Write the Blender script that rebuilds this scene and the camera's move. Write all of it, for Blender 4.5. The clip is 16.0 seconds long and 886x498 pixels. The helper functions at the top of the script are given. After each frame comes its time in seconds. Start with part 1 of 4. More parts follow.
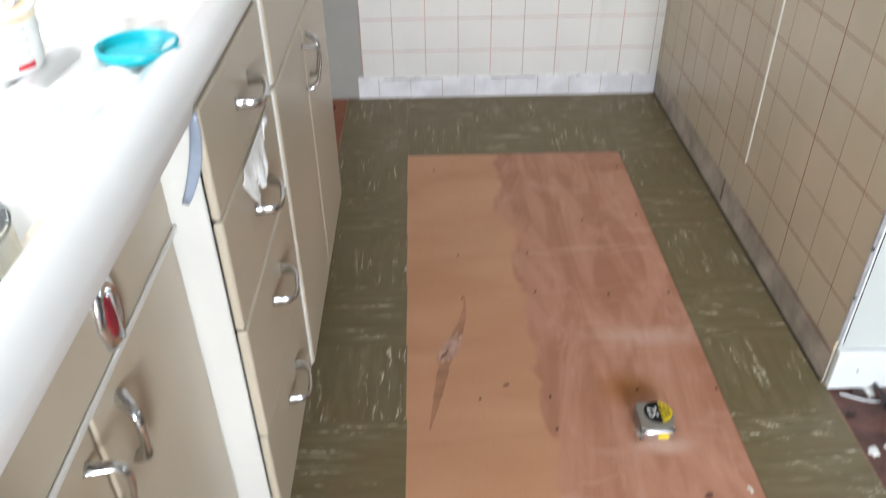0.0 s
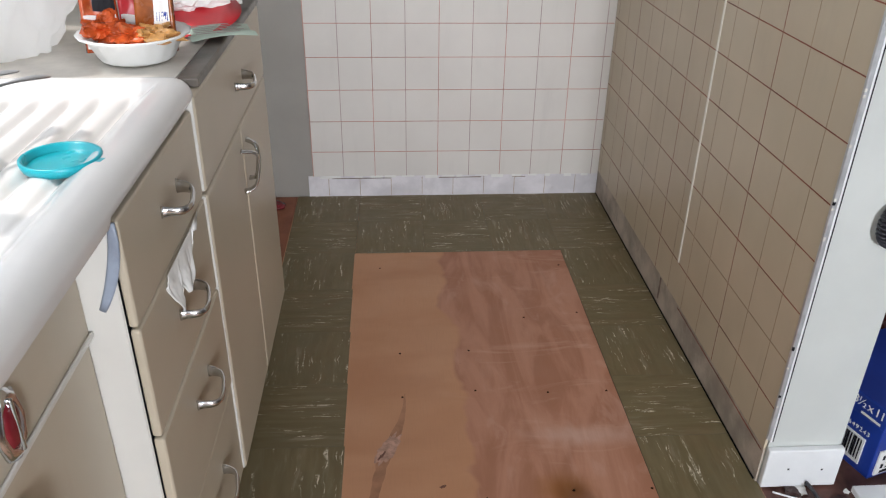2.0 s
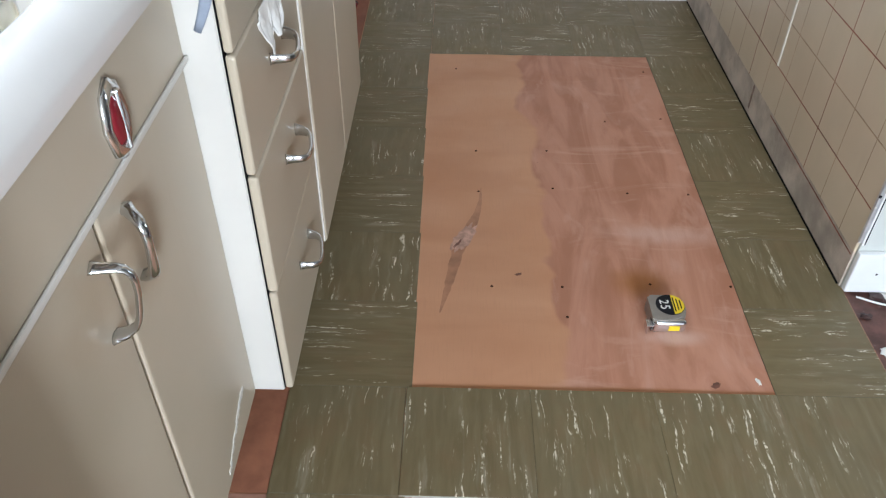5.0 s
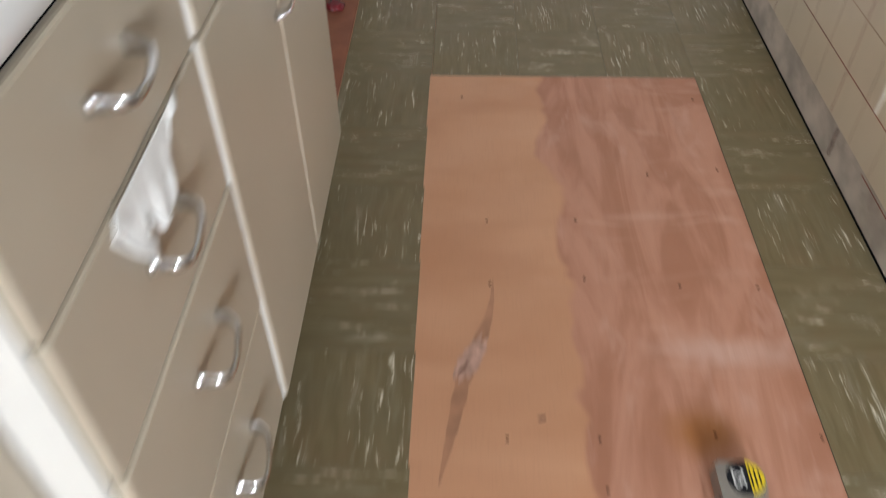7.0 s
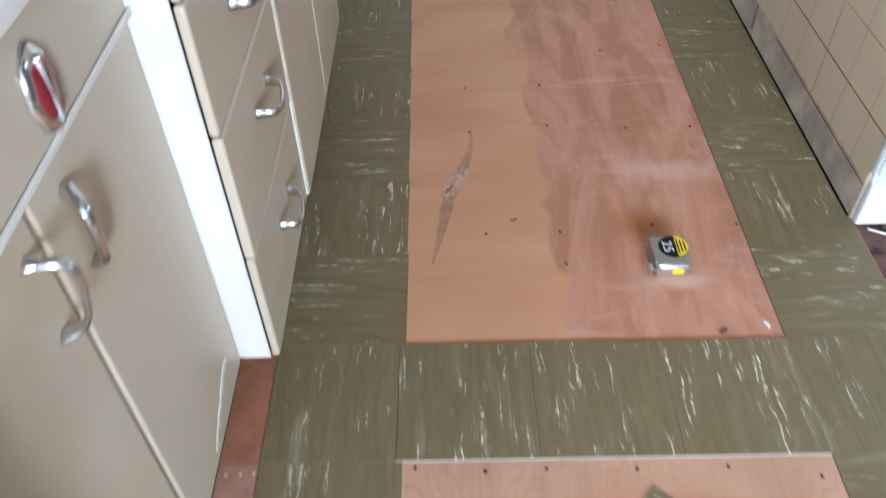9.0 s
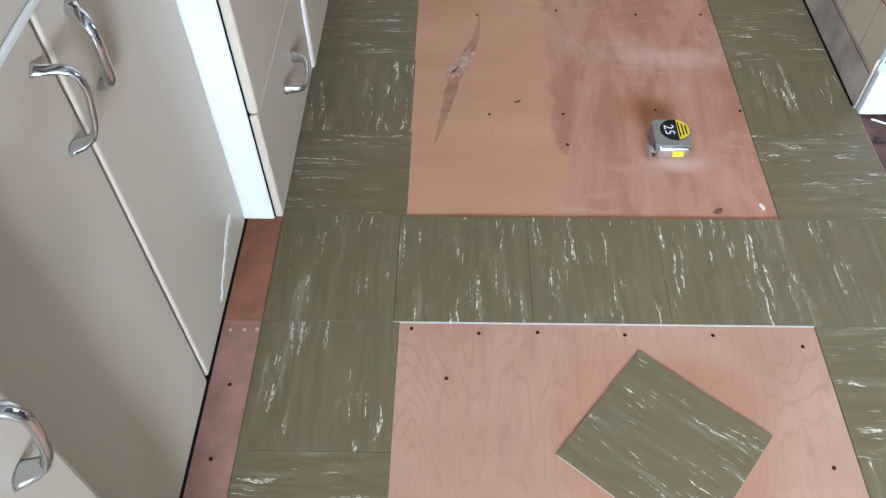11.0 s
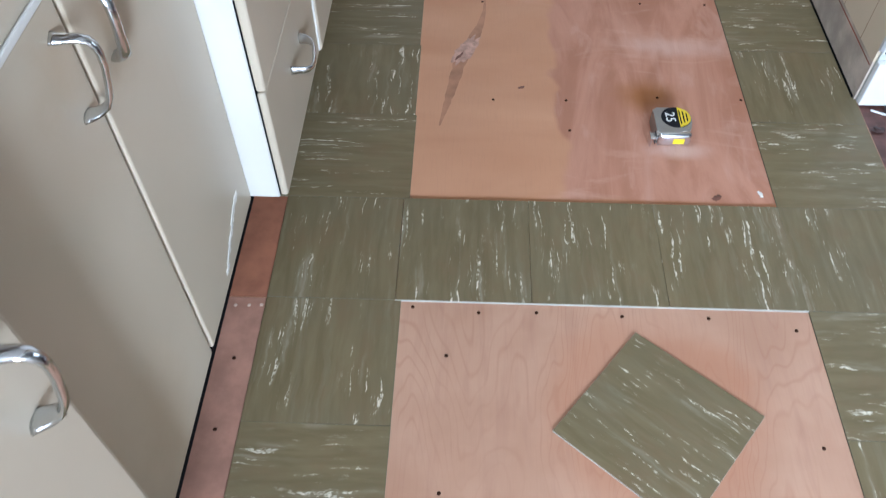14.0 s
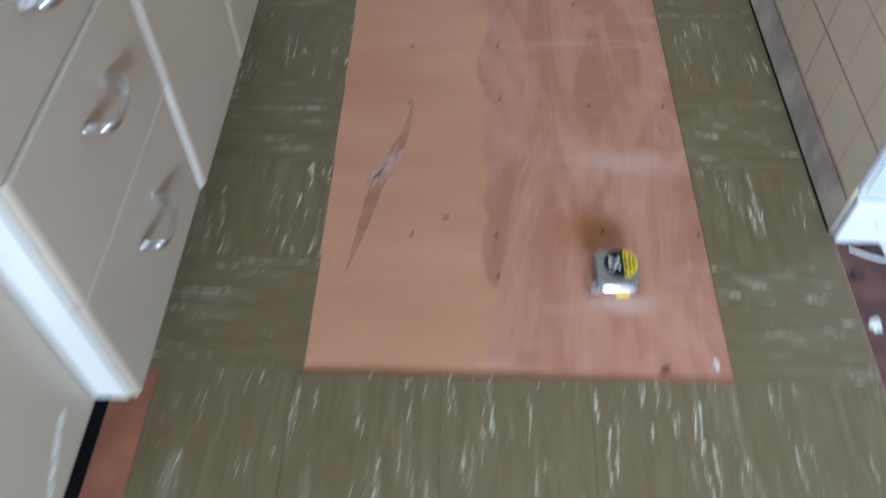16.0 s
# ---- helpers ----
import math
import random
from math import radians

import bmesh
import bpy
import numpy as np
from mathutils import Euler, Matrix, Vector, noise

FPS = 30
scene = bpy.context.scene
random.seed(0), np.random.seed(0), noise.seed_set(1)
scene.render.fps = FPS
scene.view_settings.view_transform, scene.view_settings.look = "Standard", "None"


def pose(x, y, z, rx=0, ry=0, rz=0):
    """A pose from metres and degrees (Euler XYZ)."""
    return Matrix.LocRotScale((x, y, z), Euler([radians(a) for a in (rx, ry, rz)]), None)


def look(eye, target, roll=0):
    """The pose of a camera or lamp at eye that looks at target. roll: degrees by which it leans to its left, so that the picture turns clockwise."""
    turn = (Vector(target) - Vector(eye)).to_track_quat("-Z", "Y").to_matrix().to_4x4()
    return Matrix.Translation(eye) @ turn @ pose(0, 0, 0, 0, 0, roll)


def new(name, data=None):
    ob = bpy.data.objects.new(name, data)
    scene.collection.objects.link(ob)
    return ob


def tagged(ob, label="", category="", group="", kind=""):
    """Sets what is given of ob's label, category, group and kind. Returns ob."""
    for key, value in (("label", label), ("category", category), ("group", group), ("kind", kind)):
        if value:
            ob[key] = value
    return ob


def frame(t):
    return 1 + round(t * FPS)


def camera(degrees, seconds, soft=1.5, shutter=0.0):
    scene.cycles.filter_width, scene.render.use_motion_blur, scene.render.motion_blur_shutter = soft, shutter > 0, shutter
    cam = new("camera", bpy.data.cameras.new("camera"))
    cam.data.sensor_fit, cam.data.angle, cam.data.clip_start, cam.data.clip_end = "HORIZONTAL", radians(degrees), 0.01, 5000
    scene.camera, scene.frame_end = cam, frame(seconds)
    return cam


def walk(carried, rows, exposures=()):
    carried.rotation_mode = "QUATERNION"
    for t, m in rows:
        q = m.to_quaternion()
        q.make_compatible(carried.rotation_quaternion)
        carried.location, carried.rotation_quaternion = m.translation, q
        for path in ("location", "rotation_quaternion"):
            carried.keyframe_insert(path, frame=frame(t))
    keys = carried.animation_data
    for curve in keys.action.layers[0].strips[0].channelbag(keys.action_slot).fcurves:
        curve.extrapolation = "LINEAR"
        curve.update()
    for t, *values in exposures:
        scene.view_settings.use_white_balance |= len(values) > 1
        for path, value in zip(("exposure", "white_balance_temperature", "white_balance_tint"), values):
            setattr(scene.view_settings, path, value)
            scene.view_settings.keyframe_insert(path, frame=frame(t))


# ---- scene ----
cam = camera(58.9, 16.0, soft=1.2, shutter=0.8)
PATH = [
    (0, (0.073, -0.67, 1.237), (0.097, 0.959, 0.077), -0.8),
    (0.5, (0.099, -0.69, 1.265), (0.138, 1.033, 0.25), -0.4),
    (1, (0.118, -0.698, 1.274), (0.188, 1.05, 0.305), -0.8),
    (1.5, (0.132, -0.694, 1.277), (0.255, 1.057, 0.319), -0.6),
    (2, (0.131, -0.686, 1.268), (0.252, 1.062, 0.305), 0.9),
    (2.5, (0.138, -0.688, 1.27), (0.268, 1.063, 0.313), 0.5),
    (3, (0.139, -0.69, 1.267), (0.275, 1.052, 0.294), 0.4),
    (3.5, (0.125, -0.701, 1.249), (0.205, 1.018, 0.23), 0.7),
    (4, (0.099, -0.715, 1.205), (0.105, 0.92, 0.053), 0.9),
    (4.2, (0.094, -0.728, 1.182), (0.067, 0.858, -0.036), 0.8),
    (6.5, (0.065, -0.542, 1.123), (0.052, 0.932, -0.229), 0.2),
    (7, (0.088, -0.185, 1.119), (0.038, 1.238, -0.285), -0.5),
    (7.5, (0.117, -0.057, 1.126), (0.049, 1.385, -0.258), -2.1),
    (8, (0.131, -0.129, 1.108), (0.061, 1.228, -0.358), -2.5),
    (8.5, (0.078, -0.408, 1.111), (0.056, 0.989, -0.32), -0.5),
    (9, (0.092, -0.634, 1.115), (0.074, 0.772, -0.306), -1.7),
    (9.5, (0.108, -0.717, 1.078), (0.085, 0.589, -0.436), 0.1),
    (10, (0.112, -0.716, 1.081), (0.071, 0.552, -0.465), -1.4),
    (12.5, (0.101, -0.714, 1.074), (0.057, 0.523, -0.497), 0.1),
    (13, (0.1, -0.718, 1.072), (0.061, 0.52, -0.498), 0.4),
    (13.5, (0.101, -0.723, 1.074), (0.062, 0.525, -0.488), 0.5),
    (14, (0.112, -0.745, 1.086), (0.06, 0.493, -0.484), -0.4),
    (14.5, (0.103, -0.773, 1.068), (0.052, 0.443, -0.519), -0.9),
    (15, (0.107, -0.781, 1.065), (0.076, 0.41, -0.541), -0.2),
    (15.5, (0.152, -0.647, 1.08), (0.145, 0.574, -0.504), 0.5),
    (16, (0.25, -0.358, 1.098), (0.21, 0.853, -0.492), -0.1),
]
walk(cam, [(t, look(eye, target, roll)) for t, eye, target, roll in PATH], [(0, -0.36, 6400, 10), (0.5, -0.85, 6620, 14), (2.5, -0.91, 6620, 14), (3.2, -0.87, 6620, 14), (4, -0.67, 6400, 10), (6.5, -0.28, 6000, 10), (7, -0.28, 6500, 12), (7.5, -0.01, 6500, 10), (8, 0.12, 6300, 10), (8.5, 0.10, 6150, 10), (9, -0.14, 5750, 10), (12, -0.14, 5450, 9), (14.2, -0.15, 5450, 9), (15, -0.24, 5500, 9), (16, -0.34, 5250, 8)])


# ---------- world and light ----------
world = bpy.data.worlds.new("sky")
scene.world = world
world.use_nodes = True
wn = world.node_tree.nodes
sky = wn.new("ShaderNodeTexSky")
sky.sky_type, sky.sun_disc, sky.sun_elevation, sky.sun_rotation = "NISHITA", False, radians(63), radians(270)
wn["Background"].inputs[1].default_value = 0.12
world.node_tree.links.new(sky.outputs[0], wn["Background"].inputs[0])


def lamp(name, kind, m, energy, colour, size=(1, 1)):
    data = bpy.data.lights.new(name, kind)
    data.energy, data.color = energy, colour
    if kind == "AREA":
        data.shape, data.size, data.size_y = "RECTANGLE", size[0], size[1]
    ob = new(name, data)
    ob.matrix_world = m
    return ob


sun = lamp("sun", "SUN", look((-1.0, 0.10, 1.96), (0, 0, 0)), 4.5, (1.0, 0.97, 0.93))
sun.data.angle = radians(0.5)
# daylight in the opening of the window behind and in the one over the sink
lamp("rear_window_daylight", "AREA", look((0.90, -3.78, 1.5), (0.3, 0.0, 0.9)), 292, (0.84, 0.92, 1.0), (0.52, 1.25))
lamp("sink_window_daylight", "AREA", look((-0.84, 0.15, 1.66), (-0.1, 0.15, 0.95)), 24, (0.88, 0.95, 1.0), (1.5, 0.9))
# fill lamp added in the next room to brighten the sink cabinet doors
lamp("next_room_fill", "AREA", look((2.85, 1.15, 1.35), (0.0, -0.25, 0.45)), 22, (0.84, 0.92, 1.0), (1.2, 1.2))


# ---------- materials ----------
class Graph:
    def __init__(self, name):
        self.mat = bpy.data.materials.new(name)
        self.mat.use_nodes = True
        self.t = self.mat.node_tree
        self.b = self.t.nodes["Principled BSDF"]

    def node(self, kind, **kw):
        n = self.t.nodes.new("ShaderNode" + kind)
        for k, v in kw.items():
            if k == "op":
                n.operation = v
            elif k == "blend":
                n.blend_type = v
            elif k == "dtype":
                n.data_type = v
            else:
                n.inputs[int(k[1:])].default_value = v
        return n

    def link(self, a, b):
        self.t.links.new(a, b)

    def coords(self, scale=(1, 1, 1), which="Object", spin=0.0, shuffle=0.0):
        c = self.node("TexCoord").outputs[which]
        if shuffle:
            r = self.node("ObjectInfo").outputs["Random"]
            mul = self.node("Math", op="MULTIPLY", i1=shuffle)
            self.link(r, mul.inputs[0])
            com = self.node("CombineXYZ")
            self.link(mul.outputs[0], com.inputs[0])
            self.link(mul.outputs[0], com.inputs[2])
            add = self.node("VectorMath", op="ADD")
            self.link(c, add.inputs[0])
            self.link(com.outputs[0], add.inputs[1])
            c = add.outputs[0]
        m = self.node("Mapping")
        m.inputs["Scale"].default_value = scale
        m.inputs["Rotation"].default_value = (0, 0, radians(spin))
        self.link(c, m.inputs[0])
        return m.outputs[0]

    def noise(self, vec, scale, detail=4, rough=0.55, distort=0.0):
        n = self.node("TexNoise")
        n.inputs["Scale"].default_value = scale
        n.inputs["Detail"].default_value = detail
        n.inputs["Roughness"].default_value = rough
        n.inputs["Distortion"].default_value = distort
        self.link(vec, n.inputs["Vector"])
        return n.outputs[0]

    def ramp(self, fac, lo, hi, a=0.0, b=1.0):
        n = self.node("MapRange", i1=lo, i2=hi, i3=a, i4=b)
        n.interpolation_type = "SMOOTHSTEP"
        self.link(fac, n.inputs[0])
        return n.outputs[0]

    def math(self, op, a, b=None, v=None):
        n = self.node("Math", op=op)
        self.link(a, n.inputs[0])
        if b is not None:
            self.link(b, n.inputs[1])
        if v is not None:
            n.inputs[1].default_value = v
        return n.outputs[0]

    def mix(self, fac, a, b):
        n = self.node("Mix", dtype="RGBA")
        if isinstance(fac, float):
            n.inputs[0].default_value = fac
        else:
            self.link(fac, n.inputs[0])
        for sock, v in ((6, a), (7, b)):
            if isinstance(v, tuple):
                n.inputs[sock].default_value = (*v, 1)
            else:
                self.link(v, n.inputs[sock])
        return n.outputs[2]

    def spot(self, vec, x, y, rx, ry, soft=0.6, wobble=None, amount=0.4):
        """1 inside an uneven ellipse on the floor plan, 0 outside."""
        s = self.node("Vector" + "Math", op="SUBTRACT")
        self.link(vec, s.inputs[0])
        s.inputs[1].default_value = (x, y, 0)
        d = self.node("VectorMath", op="MULTIPLY")
        self.link(s.outputs[0], d.inputs[0])
        d.inputs[1].default_value = (1 / rx, 1 / ry, 0)
        ln = self.node("VectorMath", op="LENGTH")
        self.link(d.outputs[0], ln.inputs[0])
        out = ln.outputs["Value"]
        if wobble is not None:
            w = self.math("MULTIPLY", wobble, v=amount * 2)
            out = self.math("ADD", out, w)
            out = self.math("SUBTRACT", out, v=amount)
        return self.ramp(out, 1 - soft, 1, 1.0, 0.0)

    def done(self, colour=None, rough=None, bump=None, strength=0.2, distance=0.001):
        if colour is not None:
            self.link(colour, self.b.inputs["Base Color"])
        if rough is not None:
            if isinstance(rough, float):
                self.b.inputs["Roughness"].default_value = rough
            else:
                self.link(rough, self.b.inputs["Roughness"])
        if bump is not None:
            n = self.node("Bump")
            n.inputs["Strength"].default_value = strength
            n.inputs["Distance"].default_value = distance
            self.link(bump, n.inputs["Height"])
            self.link(n.outputs[0], self.b.inputs["Normal"])
        return self.mat


def surface(name, colour, rough=0.5, vary=0.12, scale=6.0, metal=0.0, grain=80.0, bump=0.1, stain=None, spec=0.5, patchy=0.05):
    """Painted, moulded or plated stuff: a base colour with uneven tone, fine grain and, where given, stains."""
    g = Graph(name)
    v = g.coords()
    big = g.noise(v, scale, 5, 0.6)
    dark = tuple(c * (1 - vary) for c in colour)
    light = tuple(min(1, c * (1 + vary * 0.6)) for c in colour)
    col = g.mix(g.ramp(big, 0.3, 0.7), dark, light)
    if stain:
        st = g.noise(g.coords((1, 1, 0.6)), scale * 2.3, 6, 0.7, 0.4)
        col = g.mix(g.ramp(st, 0.58, 0.78, 0.0, 0.55), col, stain)
    fine = g.noise(v, grain, 3, 0.6)
    r = g.ramp(g.noise(v, scale * 1.7, 3), 0.25, 0.75, max(0.02, rough - patchy), rough + patchy)
    g.b.inputs["Metallic"].default_value = metal
    g.b.inputs["Specular IOR Level"].default_value = spec
    return g.done(col, r, fine, bump, 0.0006)


def vinyl():
    g = Graph("olive_vinyl_tile")
    flat = g.coords((1, 1, 1), shuffle=37.0)
    along = g.coords((1, 7, 1), shuffle=37.0)
    wav = g.noise(flat, 15, 3, 0.55)
    base = g.mix(g.ramp(g.noise(along, 8, 4, 0.6, 0.5), 0.3, 0.72), (0.148, 0.113, 0.054), (0.190, 0.147, 0.077))
    base = g.mix(g.ramp(g.noise(flat, 6, 4), 0.38, 0.7, 0.0, 0.6), base, (0.159, 0.130, 0.073))
    base = g.mix(g.ramp(g.noise(g.coords((1, 2, 1), shuffle=71.0), 11, 5, 0.65), 0.46, 0.72, 0.0, 0.55), base, (0.181, 0.122, 0.062))
    # broken pale streaks that run with the marbling
    st = g.coords((12, 165, 12), shuffle=37.0)
    warped = g.node("VectorMath", op="ADD")
    wv = g.node("CombineXYZ")
    g.link(g.math("MULTIPLY", wav, v=3.6), wv.inputs[1])
    g.link(st, warped.inputs[0])
    g.link(wv.outputs[0], warped.inputs[1])
    fleck = g.ramp(g.noise(warped.outputs[0], 1.0, 3, 0.62), 0.572, 0.635)
    cluster = g.ramp(g.noise(g.coords((1, 2.6, 1), shuffle=91.0), 9, 3, 0.6), 0.485, 0.60)
    fleck = g.math("MULTIPLY", fleck, cluster)
    crumbs = g.ramp(g.noise(g.coords((0.6, 1, 1), shuffle=53.0), 230, 2, 0.6), 0.42, 0.56, 0.05, 1.0)
    fleck = g.math("MULTIPLY", fleck, crumbs)
    soft = g.ramp(g.noise(warped.outputs[0], 0.45, 3, 0.6), 0.50, 0.75, 0.0, 0.45)
    base = g.mix(g.math("MULTIPLY", soft, g.ramp(cluster, 0.0, 1.0, 0.25, 1.0)), base, (0.36, 0.33, 0.25))
    col = g.mix(g.math("MULTIPLY", fleck, v=0.95), base, (0.74, 0.68, 0.54))
    scuff = g.noise(g.coords((1, 1, 1), shuffle=13.0), 14, 6, 0.65)
    r = g.ramp(scuff, 0.3, 0.7, 0.36, 0.56)
    g.b.inputs["Specular IOR Level"].default_value = 0.32
    return g.done(col, r, g.noise(flat, 130, 3), 0.10, 0.0006)


def plywood(far):
    g = Graph("far_plywood" if far else "near_plywood")
    v = g.coords()
    w = g.noise(v, 7, 5, 0.6)
    fine = g.noise(g.coords((1, 0.05, 1)), 330, 3, 0.6)
    if far:
        grain = g.noise(g.coords((0.35, 1.0, 1)), 6, 4, 0.5, 0.4)
        col = g.mix(g.ramp(grain, 0.3, 0.7), (0.497, 0.242, 0.128), (0.576, 0.303, 0.172))
        x = g.node("SeparateXYZ")
        g.link(v, x.inputs[0])
        # heartwood side: redder, from a wavy line on, with drawn-out bands and pale ripples
        edge = g.math("ADD", x.outputs[0], g.math("MULTIPLY", g.noise(g.coords((0.6, 1.0, 1)), 4.5, 3, 0.45, 0.5), v=0.20))
        heart = g.ramp(edge, 0.376, 0.394)
        bands = g.noise(g.coords((1, 0.22, 1)), 10, 5, 0.55, 1.6)
        red = g.mix(g.ramp(bands, 0.34, 0.64), (0.363, 0.151, 0.088), (0.497, 0.240, 0.160))
        col = g.mix(g.math("MULTIPLY", heart, v=0.88), col, red)
        rip = g.ramp(g.noise(g.coords((0.45, 1.5, 1)), 9, 5, 0.55, 1.0), 0.54, 0.72, 0.0, 0.55)
        col = g.mix(g.math("MULTIPLY", rip, g.ramp(edge, 0.30, 0.42)), col, (0.597, 0.357, 0.265))
        pale = g.ramp(g.noise(g.coords((1.6, 0.5, 1)), 8, 4, 0.6, 1.2), 0.54, 0.72, 0.0, 0.40)
        col = g.mix(g.math("MULTIPLY", pale, heart), col, (0.576, 0.342, 0.261))
        # old glue by the tape, pale scuffs and the cut line along the near end
        col = g.mix(g.math("MULTIPLY", g.spot(v, 0.49, 0.535, 0.085, 0.075, 0.8, w, 0.5), v=0.85), col, (0.328, 0.119, 0.025))
        col = g.mix(g.math("MULTIPLY", g.spot(v, 0.52, 0.375, 0.09, 0.030, 0.9, w, 0.7), v=0.42), col, (0.676, 0.518, 0.447))
        col = g.mix(g.math("MULTIPLY", g.spot(v, 0.55, 0.70, 0.20, 0.05, 0.9, w, 0.9), v=0.45), col, (0.637, 0.435, 0.361))
        col = g.mix(g.math("MULTIPLY", g.spot(v, 0.35, 0.232, 0.7, 0.014, 0.7, w, 0.3), v=0.6), col, (0.358, 0.135, 0.031))
        col = g.mix(g.ramp(g.noise(v, 38, 2, 0.5), 0.76, 0.82, 0.0, 0.4), col, (0.238, 0.103, 0.065))
    else:
        field = g.noise(g.coords((1, 0.28, 1)), 4.5, 3, 0.45, 0.5)
        rings = g.math("FRACT", g.math("MULTIPLY", field, v=34.0))
        line = g.ramp(g.math("ABSOLUTE", g.math("SUBTRACT", rings, v=0.5)), 0.0, 0.17, 1.0, 0.0)
        col = g.mix(g.ramp(g.noise(v, 4, 5), 0.3, 0.7), (0.419, 0.227, 0.142), (0.511, 0.304, 0.203))
        fadeout = g.ramp(g.noise(v, 5, 3), 0.4, 0.62, 0.09, 0.33)
        col = g.mix(g.math("MULTIPLY", line, fadeout), col, (0.349, 0.151, 0.089))
        col = g.mix(g.ramp(g.noise(g.coords((1, 0.10, 1)), 70, 4), 0.48, 0.75, 0.0, 0.42), col, (0.387, 0.200, 0.136))
        # orange shadow and bounce round the loose tile, mixed into the wood colour
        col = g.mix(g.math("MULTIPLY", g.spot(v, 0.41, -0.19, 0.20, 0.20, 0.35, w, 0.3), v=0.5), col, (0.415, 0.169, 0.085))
    col = g.mix(g.ramp(fine, 0.45, 0.8, 0.0, 0.16), col, (0.36, 0.17, 0.10))
    r = g.ramp(w, 0.3, 0.7, 0.48, 0.68)
    return g.done(col, r, fine, 0.18, 0.0006)


def tileboard(name, a, b, axis):
    """Enamelled hardboard with scored lines; the lines themselves are geometry."""
    g = Graph(name)
    v = g.coords()
    col = g.mix(g.ramp(g.noise(v, 2.2, 5, 0.6), 0.3, 0.7), a, b)
    drip = g.noise(g.coords((1, 1, 0.12)), 13, 5, 0.6)
    col = g.mix(g.ramp(drip, 0.55, 0.8, 0.0, 0.30), col, tuple(c * 0.74 for c in a))
    fine = g.noise(v, 120, 3)
    return g.done(col, g.ramp(g.noise(v, 5, 3), 0.2, 0.8, 0.28, 0.40), fine, 0.04, 0.0004)


def grimy_shaded_enamel():
    """Cream enamel with tan finger marks round the pulls, faint runs and a painted shade patch."""
    g = Graph("cream_enamel")
    v = g.coords()
    big = g.noise(v, 2.0, 4, 0.55)
    col = g.mix(g.ramp(big, 0.3, 0.7), (0.462, 0.398, 0.302), (0.515, 0.448, 0.346))
    w = g.noise(v, 16, 5, 0.65)
    # the last ellipse colours in the tan shade low on the near sink door
    for y, z, ry, rz, amount in ((-0.215, 0.655, 0.08, 0.09, 0.32), (-0.105, 0.635, 0.08, 0.11, 0.40), (0.32, 0.79, 0.09, 0.05, 0.22), (0.32, 0.63, 0.09, 0.05, 0.22),
                                 (0.32, 0.46, 0.09, 0.05, 0.20), (0.80, 0.63, 0.07, 0.09, 0.22), (0.87, 0.63, 0.07, 0.09, 0.18), (-0.33, 0.20, 0.10, 0.16, 0.22)):
        s1 = g.node("VectorMath", op="SUBTRACT")
        g.link(v, s1.inputs[0])
        s1.inputs[1].default_value = (0, y, z)
        s2 = g.node("VectorMath", op="MULTIPLY")
        g.link(s1.outputs[0], s2.inputs[0])
        s2.inputs[1].default_value = (0, 1 / ry, 1 / rz)
        ln = g.node("VectorMath", op="LENGTH")
        g.link(s2.outputs[0], ln.inputs[0])
        d = g.math("ADD", ln.outputs["Value"], g.math("MULTIPLY", w, v=0.9))
        col = g.mix(g.ramp(d, 0.6, 1.45, amount, 0.0), col, (0.30, 0.195, 0.095))
    drips = g.ramp(g.noise(g.coords((1, 1, 0.10)), 22, 4, 0.6), 0.58, 0.8, 0.0, 0.16)
    col = g.mix(drips, col, (0.42, 0.33, 0.22))
    return g.done(col, g.ramp(big, 0.3, 0.7, 0.31, 0.36))


def glassy(name, colour, rough=0.08, alpha=1.0, trans=0.9, ior=1.45):
    g = Graph(name)
    g.b.inputs["Transmission Weight"].default_value = trans
    g.b.inputs["IOR"].default_value = ior
    g.b.inputs["Base Color"].default_value = (*colour, 1)
    v = g.coords()
    return g.done(None, g.ramp(g.noise(v, 30, 4), 0.3, 0.7, rough, rough + 0.12), g.noise(v, 45, 4), 0.35, 0.003)


def thin_film(name, colour, through_light):
    """Thin plastic that lets light through, scattered."""
    g = Graph(name)
    v = g.coords()
    g.b.inputs["Base Color"].default_value = (*colour, 1)
    g.done(None, g.ramp(g.noise(v, 12, 3), 0.3, 0.7, 0.3, 0.5), g.noise(v, 26, 4), 0.3, 0.004)
    back = g.node("BsdfTranslucent")
    back.inputs["Color"].default_value = (*colour, 1)
    clear = g.node("BsdfTransparent")
    m1, m2 = g.node("MixShader"), g.node("MixShader")
    m1.inputs[0].default_value, m2.inputs[0].default_value = through_light, 0.22
    g.link(g.b.outputs[0], m1.inputs[1])
    g.link(back.outputs[0], m1.inputs[2])
    g.link(m1.outputs[0], m2.inputs[1])
    g.link(clear.outputs[0], m2.inputs[2])
    g.link(m2.outputs[0], g.t.nodes["Material Output"].inputs[0])
    return g.mat


